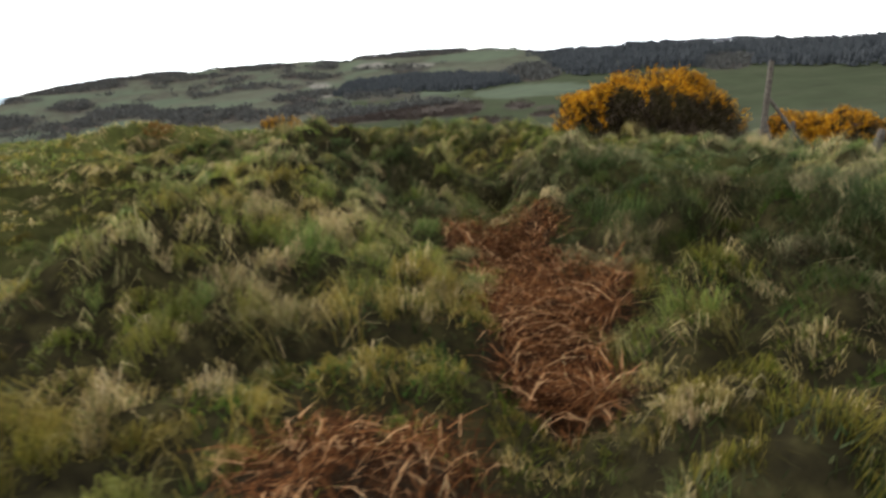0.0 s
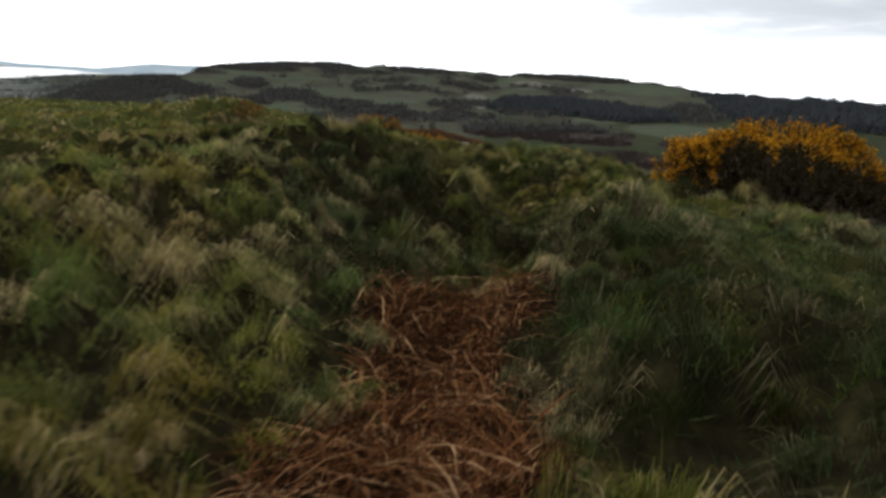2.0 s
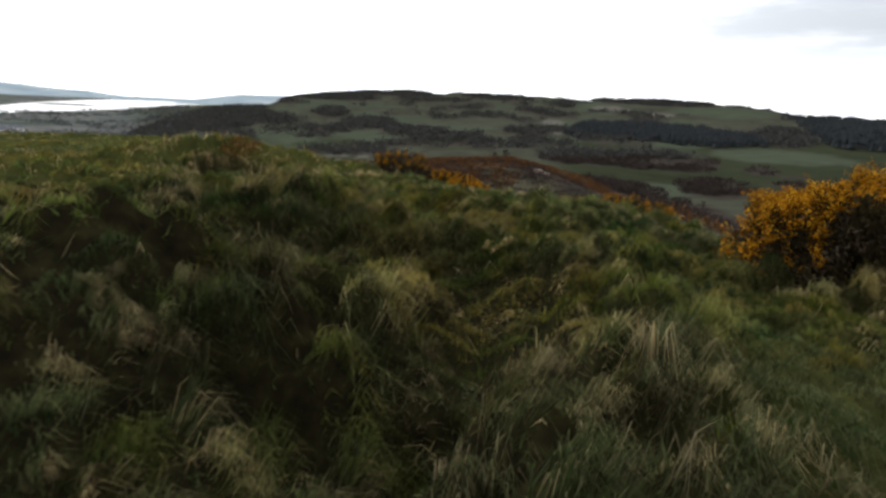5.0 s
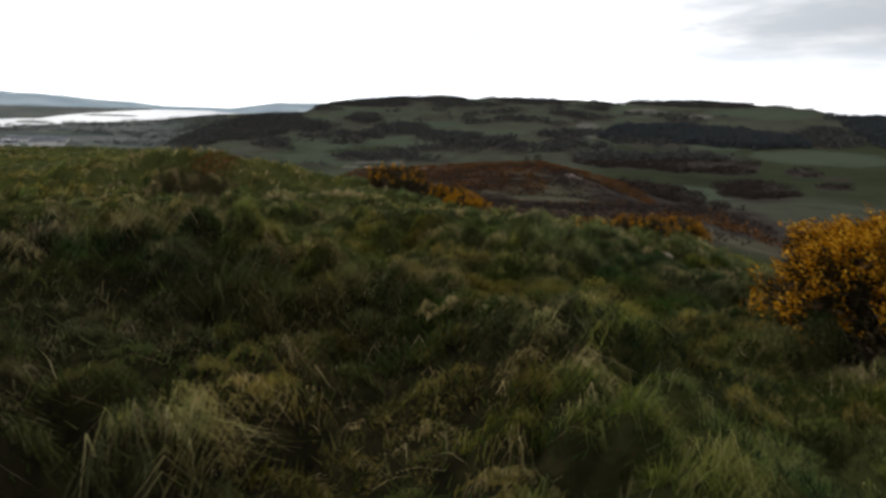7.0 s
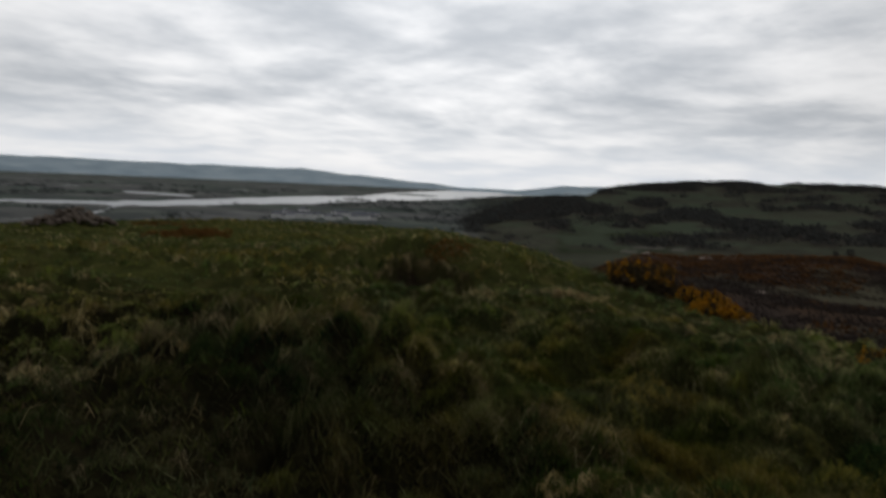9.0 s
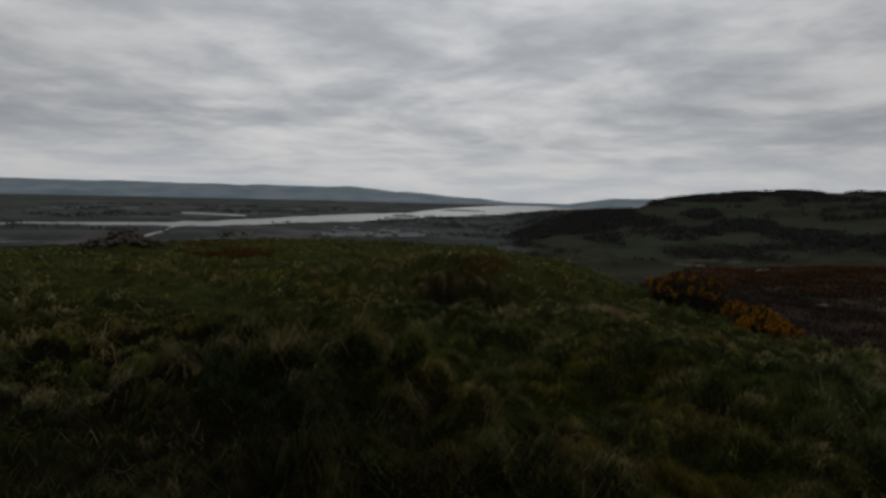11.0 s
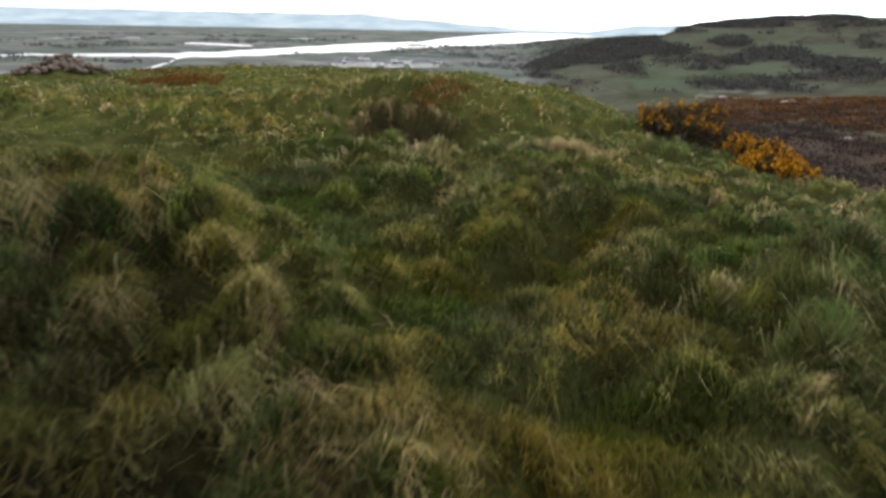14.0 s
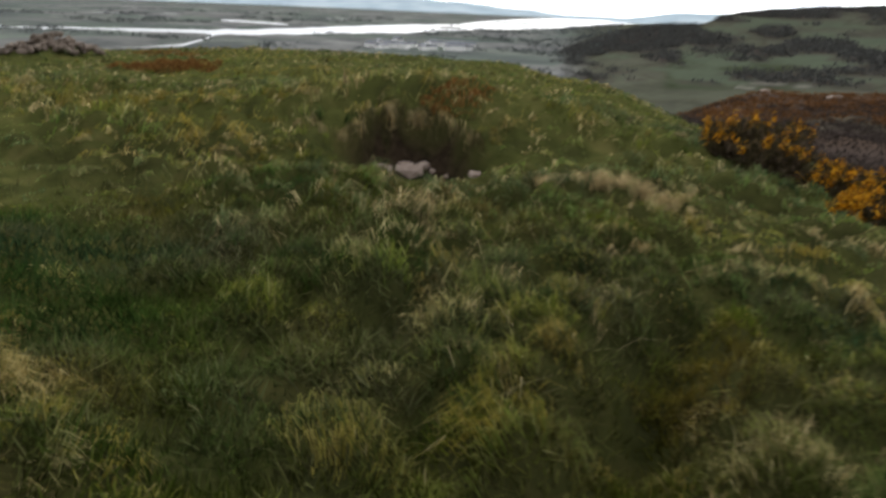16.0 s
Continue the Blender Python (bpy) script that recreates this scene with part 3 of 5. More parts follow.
# Parcels of the valley side and the long hill: bearing, angle to eye level, half width, half height.
DARK = ((7.5, -3.8, 3.6, 0.62), (3.3, -3.7, 2.0, 0.68), (0.0, -3.7, 2.7, 0.66), (12.0, -2.06, 1.2, 0.5), (12.9, -2.7, 1.0, 0.4), (-6.0, -3.9, 1.3, 0.3), (-8.4, -4.2, 0.9, 0.2), (-8.1, -4.8, 1.2, 0.2),
        (-3.0, -5.6, 2.7, 0.7), (5.1, -6.6, 3.8, 0.85), (-0.7, -7.8, 3.4, 0.9), (-3.8, -8.6, 2.5, 0.9), (12.1, -0.13, 1.5, 0.18), (15.3, 0.77, 2.7, 0.22), (16.2, -0.64, 1.6, 0.16), (2.5, 1.0, 4.9, 0.27), (-7.1, -1.3, 2.2, 0.6),
        (17.1, -2.8, 2.2, 0.45), (39.0, -2.2, 3.4, 0.9), (33.8, -1.8, 2.5, 0.45), (36.2, -3.3, 1.0, 0.4), (43.3, -3.3, 1.3, 0.4), (29.4, -2.55, 1.9, 0.22), (29.0, -1.1, 1.5, 0.36), (25.7, -1.8, 2.2, 0.42), (21.9, -2.4, 2.7, 0.36),
        (27.7, -4.2, 4.0, 0.24), (21.4, -3.0, 2.0, 0.2), (23.8, 0.68, 3.4, 0.16), (28.7, 0.2, 3.6, 0.28), (-22.5, -1.43, 2.0, 0.6), (-8.0, -1.45, 1.6, 0.34))
OLIVE = ((10.5, -2.6, 2.2, 0.36), (3.9, -2.35, 5.6, 0.2), (-7.1, -2.7, 4.5, 0.5), (0.9, -6.0, 2.7, 0.5), (6.5, 0.2, 2.2, 0.4), (32.6, -3.1, 2.6, 0.6), (25.9, -2.85, 2.7, 0.4), (24.2, -1.3, 2.9, 0.33), (32.6, -4.5, 2.9, 0.5), (-2.5, 0.4, 3.5, 0.4))
PALE = ((10.5, -1.04, 0.9, 0.18), (10.3, -1.95, 0.7, 0.12), (12.3, -4.65, 0.6, 0.2), (2.2, 0.0, 1.3, 0.16), (-6.6, -0.73, 0.9, 0.10), (6.0, 0.31, 1.4, 0.2), (13.6, -3.0, 0.4, 0.12), (30.2, -5.1, 0.7, 0.1), (27.7, -4.68, 2.5, 0.07))


def parcels(x, y):
    """Dark scrub and wood, olive pasture, pale bare ground: 0 to 1 each."""
    r, az = polar(x, y)
    el = np.degrees(np.arctan2(land_height(x, y) - 1.6, r))
    wob = 1.1 * (fbm(az * 1.1 + 20, el * 3.0 + 40, 91, 4) - 0.5)
    out = []
    for table in (DARK, OLIVE, PALE):
        best = np.zeros_like(r)
        for a, e, w, h in table:
            best = np.maximum(best, 1 - step(((az - a) / w) ** 2 + ((el - e) / h) ** 2 + wob, 0.75, 1.55))
        if table is not PALE:
            seed = 93 if table is DARK else 95
            best = np.maximum(best, 0.8 * step(fbm(az * 0.30 + seed, el * 2.6 + 60, seed, 5), 0.52, 0.62) * step(r, 430, 520) * step(az, -6, 4))
        out.append(best * step(r, 45, 70) * (1 - step(r, 1040, 1080)))
    return np.stack(out, 1)


r_all, az_all = polar(verts[:, 0], verts[:, 1])
u_all, v_all = pit_coords(verts[:, 0], verts[:, 1])
earth = step(u_all, 0.05, 0.3) * (1 - step(u_all - 0.98 + 0.45 * (v_all / 0.85) ** 2, 0.02, 0.12)) * np.exp(-((v_all / 0.85) ** 6))
earth = np.maximum(earth, bed_mask(verts[:, 0], verts[:, 1]))
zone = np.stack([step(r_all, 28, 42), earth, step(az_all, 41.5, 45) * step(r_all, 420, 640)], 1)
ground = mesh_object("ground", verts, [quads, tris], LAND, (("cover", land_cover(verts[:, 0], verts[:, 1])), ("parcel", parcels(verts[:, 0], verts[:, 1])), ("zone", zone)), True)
tagged(ground, "rough moorland turf falling to valley fields and coastal flats", "ground", kind="structure")

wa = np.radians(np.linspace(30, 125, 60))
wr = np.array([600.0, 1000.0, 1600.0, 2600.0, 4930.0])
WA, WR = np.meshgrid(wa, wr)
wv = np.stack([(ORIGIN[0] - WR * np.sin(WA)).ravel(), (ORIGIN[1] + WR * np.cos(WA)).ravel(), np.full(WA.size, SEA)], 1)
i, j = np.meshgrid(np.arange(len(wr) - 1), np.arange(len(wa) - 1), indexing="ij")
wq = np.stack([i * 60 + j, i * 60 + j + 1, (i + 1) * 60 + j + 1, (i + 1) * 60 + j], -1).reshape(-1, 4)[:, ::-1]
tagged(mesh_object("water", wv, [wq], WATER), "pale grey tidal estuary with a winding creek", "water", kind="structure")


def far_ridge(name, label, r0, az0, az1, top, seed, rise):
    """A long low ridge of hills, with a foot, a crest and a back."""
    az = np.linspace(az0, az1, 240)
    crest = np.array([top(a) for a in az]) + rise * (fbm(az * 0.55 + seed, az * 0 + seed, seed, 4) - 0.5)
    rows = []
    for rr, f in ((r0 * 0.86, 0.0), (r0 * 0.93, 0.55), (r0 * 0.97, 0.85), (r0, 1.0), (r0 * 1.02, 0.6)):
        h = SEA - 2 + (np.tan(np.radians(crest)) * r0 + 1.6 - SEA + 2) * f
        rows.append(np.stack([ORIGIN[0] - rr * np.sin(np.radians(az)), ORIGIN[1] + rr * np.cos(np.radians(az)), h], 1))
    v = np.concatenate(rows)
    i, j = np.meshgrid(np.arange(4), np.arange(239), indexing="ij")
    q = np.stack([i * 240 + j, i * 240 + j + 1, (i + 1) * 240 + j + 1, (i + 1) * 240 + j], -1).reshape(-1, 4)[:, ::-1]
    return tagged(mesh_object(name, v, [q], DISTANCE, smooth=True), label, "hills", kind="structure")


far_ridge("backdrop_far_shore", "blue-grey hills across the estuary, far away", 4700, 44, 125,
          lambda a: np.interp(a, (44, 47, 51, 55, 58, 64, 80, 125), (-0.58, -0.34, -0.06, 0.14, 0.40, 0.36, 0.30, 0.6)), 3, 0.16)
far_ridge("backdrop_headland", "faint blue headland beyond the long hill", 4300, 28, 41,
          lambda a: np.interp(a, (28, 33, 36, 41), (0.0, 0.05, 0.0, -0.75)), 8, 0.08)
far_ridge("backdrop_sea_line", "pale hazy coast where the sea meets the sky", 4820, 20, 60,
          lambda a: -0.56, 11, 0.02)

# ---------------------------------------------------------------- grass
WALK_LINE = ((0.0, 0.0), (0.95, 1.5), (1.55, 3.8), (1.65, 7.0), (1.95, 9.2), (1.7, 10.7), (0.9, 12.2), (-0.45, 13.3))
# straw-coloured tufts that stand out: place, height, dryness
STRAW_TUFTS = ((0.86, 12.05, 0.36, 0.9), (0.35, 12.0, 0.34, 0.8), (0.14, 12.43, 0.30, 0.75), (0.0, 12.1, 0.36, 0.8), (1.09, 12.2, 0.42, 0.95),
               (-1.6, 12.78, 0.34, 0.85), (-1.75, 12.95, 0.36, 0.9), (-1.13, 13.0, 0.26, 0.75), (-2.58, 13.03, 0.36, 0.85), (-3.34, 13.08, 0.34, 0.8), (-2.1, 12.9, 0.30, 0.8), (-2.2, 13.3, 0.30, 0.85), (-1.5, 13.2, 0.28, 0.85), (-2.9, 13.3, 0.32, 0.85), (-1.3, 12.7, 0.34, 0.9),
               (0.14, 4.75, 0.22, 0.85), (1.22, 5.03, 0.40, 0.95), (1.26, 4.7, 0.40, 0.9), (1.36, 5.26, 0.34, 0.9), (0.49, 7.42, 0.30, 0.85), (1.0, 6.94, 0.38, 0.9),
               (1.8, 8.17, 0.26, 0.75), (2.44, 7.77, 0.24, 0.75), (-0.97, 8.35, 0.32, 0.95), (-1.2, 8.4, 0.30, 0.9), (-0.58, 7.47, 0.26, 0.8), (-0.83, 7.2, 0.32, 0.85),
               (-1.22, 4.1, 0.36, 0.85), (-0.16, 3.83, 0.30, 0.85), (-1.88, 5.34, 0.32, 0.8), (-2.75, 8.48, 0.30, 0.8), (-2.3, 6.2, 0.30, 0.85), (0.98, 2.5, 0.30, 0.7),
               (-4.92, 18.08, 0.50, 0.95), (-4.28, 18.39, 0.56, 0.95), (-3.84, 18.39, 0.50, 0.9), (-5.3, 18.2, 0.42, 0.9), (-4.6, 18.25, 0.54, 0.95))


def tussock_field(d0, d1, box):
    """The tussock mounds between two distances from the walked line: place and strength."""
    x0, x1, y0, y1 = box
    ci, cj = (a.ravel().astype(float) for a in np.meshgrid(np.arange(int(x0 / CELL), int(x1 / CELL)), np.arange(int(y0 / CELL), int(y1 / CELL))))
    x, y, k = mound_cells(ci, cj)
    d = line_distance(x, y, WALK_LINE)
    u, v = pit_coords(x, y)
    dug = (u > -0.75) & (u < 0.85) & (np.abs(v) < 0.85)
    keep = (d >= d0) & (d < d1) & (bed_mask(x, y) < 0.5) & ~dug & (land_height(x, y) > -2.6)
    return x[keep], y[keep], k[keep]


def grow(seed, field, locks, blades, width, tall=1.0, heights=None, dryness=None, spread=1.0, light=0.0):
    """Locks of blades hanging over all the tussock mounds of a field; the blades of a lock lie together."""
    g = np.random.default_rng(seed)
    x, y, strong = field
    n = len(x)
    on_track = np.exp(-(line_distance(x, y, TRACK) / 0.95) ** 2)
    lush = fbm(x / 1.7, y / 1.7, 71, 3)
    old = fbm(x / 1.1 + 40, y / 1.1, 72, 3)
    h = (0.08 + 0.11 * step(lush, 0.3, 0.72)) * (0.5 + 0.7 * strong) * g.uniform(0.7, 1.4, n) * tall * (1 - 0.55 * on_track) * (1 - 0.55 * np.exp(-(np.minimum(line_distance(x, y, RUT), line_distance(x, y, GULLY)) / 0.26) ** 2)) if heights is None else heights
    worn = np.exp(-((y - 10.0) / 4.5) ** 2) * step(x, -7.0, -3.0)
    # grass is darker along these two lines
    dark_patch = 0.9 * np.exp(-(line_distance(x, y, ((-0.5, 9.0), (-0.9, 9.3), (-1.9, 10.3), (-1.3, 11.2))) / 1.15) ** 2) + 0.2 * np.exp(-(line_distance(x, y, ((-1.2, 12.2), (-3.6, 12.2))) / 0.45) ** 2)
    # mossy right bank; it faces away, so shade is put into its colour too
    shaded_moss = np.exp(-(line_distance(x, y, ((1.7, 1.5), (2.2, 5.0), (2.6, 7.0))) / 0.95) ** 2)
    # bleached tussocks plus painted low sun on tips; last term darkens near ones
    painted_tone = 0.20 * np.exp(-(line_distance(x, y, ((1.7, 8.0), (1.2, 11.0))) / 0.9) ** 2) + 0.20 * np.exp(-(line_distance(x, y, ((-3.0, 4.0), (-2.4, 8.8))) / 1.8) ** 2) + 0.20 * step(y, 12.2, 13.4) * step(x, -7.5, -4.0) * (1 - 0.6 * step(x, -1.6, 0.4)) - 0.20 * np.exp(-((y - 9.6) / 1.2) ** 2 - ((x - 0.7) / 1.8) ** 2)
    u, v = pit_coords(x, y)
    bank = np.exp(-((u - 1.5) / 0.8) ** 2 - (v / 1.5) ** 4)
    withered = g.uniform(0, 1, n) < 0.12 - 0.06 * step(y, 12.5, 14.0) + 1.2 * np.clip(old - 0.46, 0, 1) + 0.26 * worn + 0.85 * bank
    dry = np.where(withered, g.uniform(0.30, 0.85, n), g.uniform(0.0, 0.16, n)) if dryness is None else dryness
    dry = np.clip(dry * (1 - 0.85 * on_track) * (1 - 0.5 * np.clip(dark_patch, 0, 1)) + 0.10 * dark_patch * g.uniform(0, 1, n), 0, 1)
    hue = np.clip(0.40 + 0.16 * np.exp(-((y - 11.5) / 1.6) ** 2) - 0.10 * worn + 2.2 * (fbm(x / 2.6, y / 2.6 + 9, 73, 3) - 0.5) + g.normal(0, 0.22, n) + 0.45 * np.exp(-((x - 0.5) / 1.3) ** 2 - ((y - 13.1) / 0.7) ** 2), 0, 1)
    pale = np.clip(0.62 - 0.62 * dark_patch - 0.46 * shaded_moss - 0.30 * np.exp(-((x + 0.5) / 0.6) ** 2 - ((y - 6.8) / 0.9) ** 2) + painted_tone + light + 0.9 * (fbm(x / 1.3, y / 1.3 + 3, 77, 3) - 0.5) + g.normal(0, 0.18, n) - 0.04 * bank, 0.05, 1)
    comb = 6.0 * fbm(x / 3.1, y / 3.1, 74, 2) - 2.2
    # locks
    o = np.repeat(np.arange(n), locks)
    nl = len(o)
    rad = 0.19 * g.uniform(0, 1, nl) ** 0.7 * spread * (0.75 + 0.5 * strong[o])
    th = g.uniform(0, 2 * np.pi, nl)
    lx, ly = x[o] + rad * np.cos(th), y[o] + rad * np.sin(th)
    radial = 0.25 + 0.55 * rad / 0.24
    lock_to = np.arctan2(np.sin(th) * radial + np.sin(comb[o]), np.cos(th) * radial + np.cos(comb[o])) + g.normal(0, 0.75, nl)
    lock_h = h[o] * g.uniform(0.55, 1.2, nl)
    lock_bend = g.uniform(0.4, 1.35, nl)
    lock_dry = np.clip(dry[o] * g.uniform(0.5, 1.2, nl) + (g.uniform(0, 1, nl) < 0.11) * g.uniform(0.3, 0.8, nl) * (1 - 0.7 * on_track[o]), 0, 1)
    lock_pale = np.clip(pale[o] + g.normal(0, 0.17, nl) + 0.14 * (lock_dry > 0.35) * (1 - dark_patch[o]), 0, 1)
    # blades
    k = np.repeat(np.arange(nl), blades)
    m = len(k)
    away = 0.032 * spread * (1 if heights is None else 0.7)
    bx, by = lx[k] + g.normal(0, away, m), ly[k] + g.normal(0, away, m)
    pu, pv = pit_coords(bx, by)
    keep = (bed_mask(bx, by) < g.uniform(0.2, 0.9, m)) & ~((pu > -0.05) & (pu < 1.02 - 0.45 * (pv / 0.85) ** 2) & (np.abs(pv) < 0.88))
    k, bx, by = k[keep], bx[keep], by[keep]
    m = len(k)
    bz = land_height(bx, by) - 0.015
    lean_to = lock_to[k] + g.normal(0, 0.38, m)
    hh = lock_h[k] * g.uniform(0.5, 1.15, m)
    wild = g.uniform(0, 1, m) < 0.03
    length = hh * np.where(wild, g.uniform(0.4, 1.1, m), g.uniform(0.7, 1.75, m)) * (1.0 if heights is None else 0.85)
    hh = hh * np.where(wild, 1.4, 1.0)
    bend = np.where(wild, g.uniform(0.0, 0.4, m), lock_bend[k] * g.uniform(0.8, 1.2, m))
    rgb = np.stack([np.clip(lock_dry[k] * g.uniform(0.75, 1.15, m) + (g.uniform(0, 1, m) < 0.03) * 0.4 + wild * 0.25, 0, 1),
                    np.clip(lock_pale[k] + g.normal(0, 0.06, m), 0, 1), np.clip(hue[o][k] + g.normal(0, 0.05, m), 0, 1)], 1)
    w = width * g.uniform(0.6, 1.5, m)
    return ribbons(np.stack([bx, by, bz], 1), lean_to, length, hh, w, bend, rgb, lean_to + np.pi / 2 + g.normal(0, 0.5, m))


def join(chunks):
    vs, qs, ts, rest, base = [], [], [], [], 0
    for v, q, t, *more in chunks:
        vs.append(v), qs.append(q + base), ts.append(t + base), rest.append(more)
        base += len(v)
    return np.concatenate(vs), np.concatenate(qs), np.concatenate(ts), *(np.concatenate(r) for r in zip(*rest))


def grass_object(name, label, chunks):
    v, q, t, c = join(chunks)
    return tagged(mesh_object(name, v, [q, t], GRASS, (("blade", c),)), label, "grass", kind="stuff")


sx, sy, sh, sd = (np.array(c) for c in zip(*STRAW_TUFTS))
hang = [(PIT[0] + u * PIT_U[0] + v * PIT_V[0], PIT[1] + u * PIT_U[1] + v * PIT_V[1]) for u, v in ((1.06, -0.40), (1.05, 0.02), (1.06, 0.12))]
sx, sy = np.append(sx, [p[0] for p in hang]), np.append(sy, [p[1] for p in hang])
sh, sd = np.append(sh, np.full(3, 0.30)), np.append(sd, np.full(3, 0.75))
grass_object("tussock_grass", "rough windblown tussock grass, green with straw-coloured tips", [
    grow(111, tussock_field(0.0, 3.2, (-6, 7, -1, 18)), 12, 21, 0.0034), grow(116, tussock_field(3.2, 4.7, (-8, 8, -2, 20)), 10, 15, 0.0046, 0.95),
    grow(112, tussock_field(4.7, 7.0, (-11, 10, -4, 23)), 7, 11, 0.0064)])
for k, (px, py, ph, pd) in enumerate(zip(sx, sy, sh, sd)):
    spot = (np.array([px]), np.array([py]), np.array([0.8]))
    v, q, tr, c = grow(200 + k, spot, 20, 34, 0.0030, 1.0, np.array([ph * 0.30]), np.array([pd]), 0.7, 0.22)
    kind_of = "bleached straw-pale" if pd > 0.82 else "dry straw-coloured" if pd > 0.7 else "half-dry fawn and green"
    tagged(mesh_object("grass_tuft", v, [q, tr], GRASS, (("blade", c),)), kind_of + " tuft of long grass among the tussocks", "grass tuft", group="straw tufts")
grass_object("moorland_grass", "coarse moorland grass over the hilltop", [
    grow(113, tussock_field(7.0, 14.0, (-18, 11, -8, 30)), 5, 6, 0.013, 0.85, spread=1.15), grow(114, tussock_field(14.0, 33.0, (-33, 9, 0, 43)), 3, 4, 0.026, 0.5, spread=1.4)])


def hanging_grass():
    """Dead grass and roots hanging over the earth face of the hollow."""
    g = np.random.default_rng(29)
    n = 1150
    v = g.uniform(-0.95, 0.95, n)
    u = 0.98 - 0.45 * (v / 0.85) ** 2 + g.uniform(0.04, 0.26, n)
    x, y = PIT[0] + u * PIT_U[0] + v * PIT_V[0], PIT[1] + u * PIT_U[1] + v * PIT_V[1]
    z = land_height(x, y) + 0.01
    heading = math.atan2(-PIT_U[1], -PIT_U[0]) + g.normal(0, 0.5, n)
    h = g.uniform(0.04, 0.11, n)
    lock = step(fbm(v / 0.13 + u / 0.3, u / 0.12 + 4.0, 88, 3), 0.46, 0.74)
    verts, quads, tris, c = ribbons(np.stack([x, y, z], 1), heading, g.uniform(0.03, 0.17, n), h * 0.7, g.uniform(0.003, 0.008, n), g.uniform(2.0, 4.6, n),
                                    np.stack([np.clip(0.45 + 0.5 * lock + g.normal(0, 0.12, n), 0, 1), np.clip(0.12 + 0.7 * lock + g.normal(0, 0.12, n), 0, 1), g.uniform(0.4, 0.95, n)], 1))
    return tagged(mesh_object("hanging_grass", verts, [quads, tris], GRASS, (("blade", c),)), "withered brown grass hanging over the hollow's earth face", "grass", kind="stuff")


hanging_grass()


def short_turf():
    """The fine short growth between the tussocks and along the trodden line."""
    g = np.random.default_rng(19)
    n = 430000
    x, y = g.uniform(-10, 8, n), g.uniform(0.3, 20, n)
    x[:190000], y[:190000] = g.uniform(-6, 3.2, 190000), g.uniform(11.5, 17.5, 190000)
    d = line_distance(x, y, WALK_LINE)
    trod = np.exp(-(line_distance(x, y, TRACK) / 0.95) ** 2)
    keep = (d < 6.5) & (g.uniform(0, 1, n) < np.clip(1.5 - d / 4.5, 0.15, 1) * np.clip(0.25 + trod + step(mounds(x, y), 0.1, 0.4), 0, 1)) & (bed_mask(x, y) < 0.6)
    x, y = x[keep], y[keep]
    n = len(x)
    z = land_height(x, y) - 0.006
    h = g.uniform(0.03, 0.10, n)
    a = g.uniform(0, 2 * np.pi, n)
    s = np.stack([np.cos(a), np.sin(a), np.zeros(n)], 1) * (0.004 + 0.003 * g.uniform(0, 1, (n, 1)))
    root = np.stack([x, y, z], 1)
    tip = root + np.stack([g.normal(0, 0.05, n), g.normal(0, 0.05, n), h], 1)
    v = np.stack([root - s, root + s, tip], 1).reshape(-1, 3)
    golden = np.exp(-((x - 0.5) / 1.3) ** 2 - ((y - 13.1) / 0.7) ** 2)
    hue = np.clip(0.35 + 1.8 * (fbm(x / 0.9, y / 0.9, 75, 3) - 0.5) + 0.55 * golden, 0, 1)
    dry = np.clip(0.9 * (fbm(x / 0.5, y / 0.5, 76, 3) - 0.45) + g.uniform(0, 0.25, n), 0, 1)
    c = np.repeat(np.stack([dry, np.clip(0.24 + 0.12 * golden + 0.4 * (fbm(x / 0.35, y / 0.35, 78, 3) - 0.5) + g.normal(0, 0.15, n), 0, 1), hue], 1), 3, 0)
    return tagged(mesh_object("short_turf", v, [np.arange(3 * n).reshape(-1, 3)], GRASS, (("blade", c),)), "short mossy yellow-green turf between tussocks", "grass", kind="stuff")


short_turf()


# ---------------------------------------------------------------- dead bracken
def bracken():
    g = np.random.default_rng(5)
    x, y = g.uniform(-1.2, 1.6, 90000), g.uniform(1.4, 7.2, 90000)
    keep = bed_mask(x, y) > g.uniform(0.15, 0.8, 90000)
    x, y = x[keep][:15000], y[keep][:15000]
    n = len(x)
    z = land_height(x, y) + 0.20 * fbm(x * 3, y * 3, 62, 2) * g.uniform(0, 1, n)
    length, rise = g.uniform(0.06, 0.42, n) * np.where(y < 2.6, 0.6, 1.0), np.abs(g.normal(0, 0.045, n)) + 0.012
    width = g.uniform(0.003, 0.0075, n)
    # the stout stalks that lie uppermost
    z[:900] += (0.07 + 0.05 * g.uniform(0, 1, 900)) * np.where(y[:900] < 2.6, 0.3, 1.0)
    length[:900], rise[:900], width[:900] = g.uniform(0.18, 0.45, 900) * np.where(y[:900] < 2.6, 0.6, 1.0), g.uniform(0.02, 0.12, 900) * np.where(y[:900] < 2.6, 0.5, 1.0), g.uniform(0.006, 0.011, 900) * np.where(y[:900] < 2.6, 0.7, 1.0)
    v, q, t, c = ribbons(np.stack([x, y, z], 1), g.uniform(0, 2 * np.pi, n), length, rise, width, g.uniform(0.2, 1.4, n), np.zeros((n, 3)))
    return tagged(mesh_object("dead_bracken", v, [q, t], BRACKEN), "flattened beds of rust-brown dead bracken stalks", "bracken", kind="stuff")


bracken()


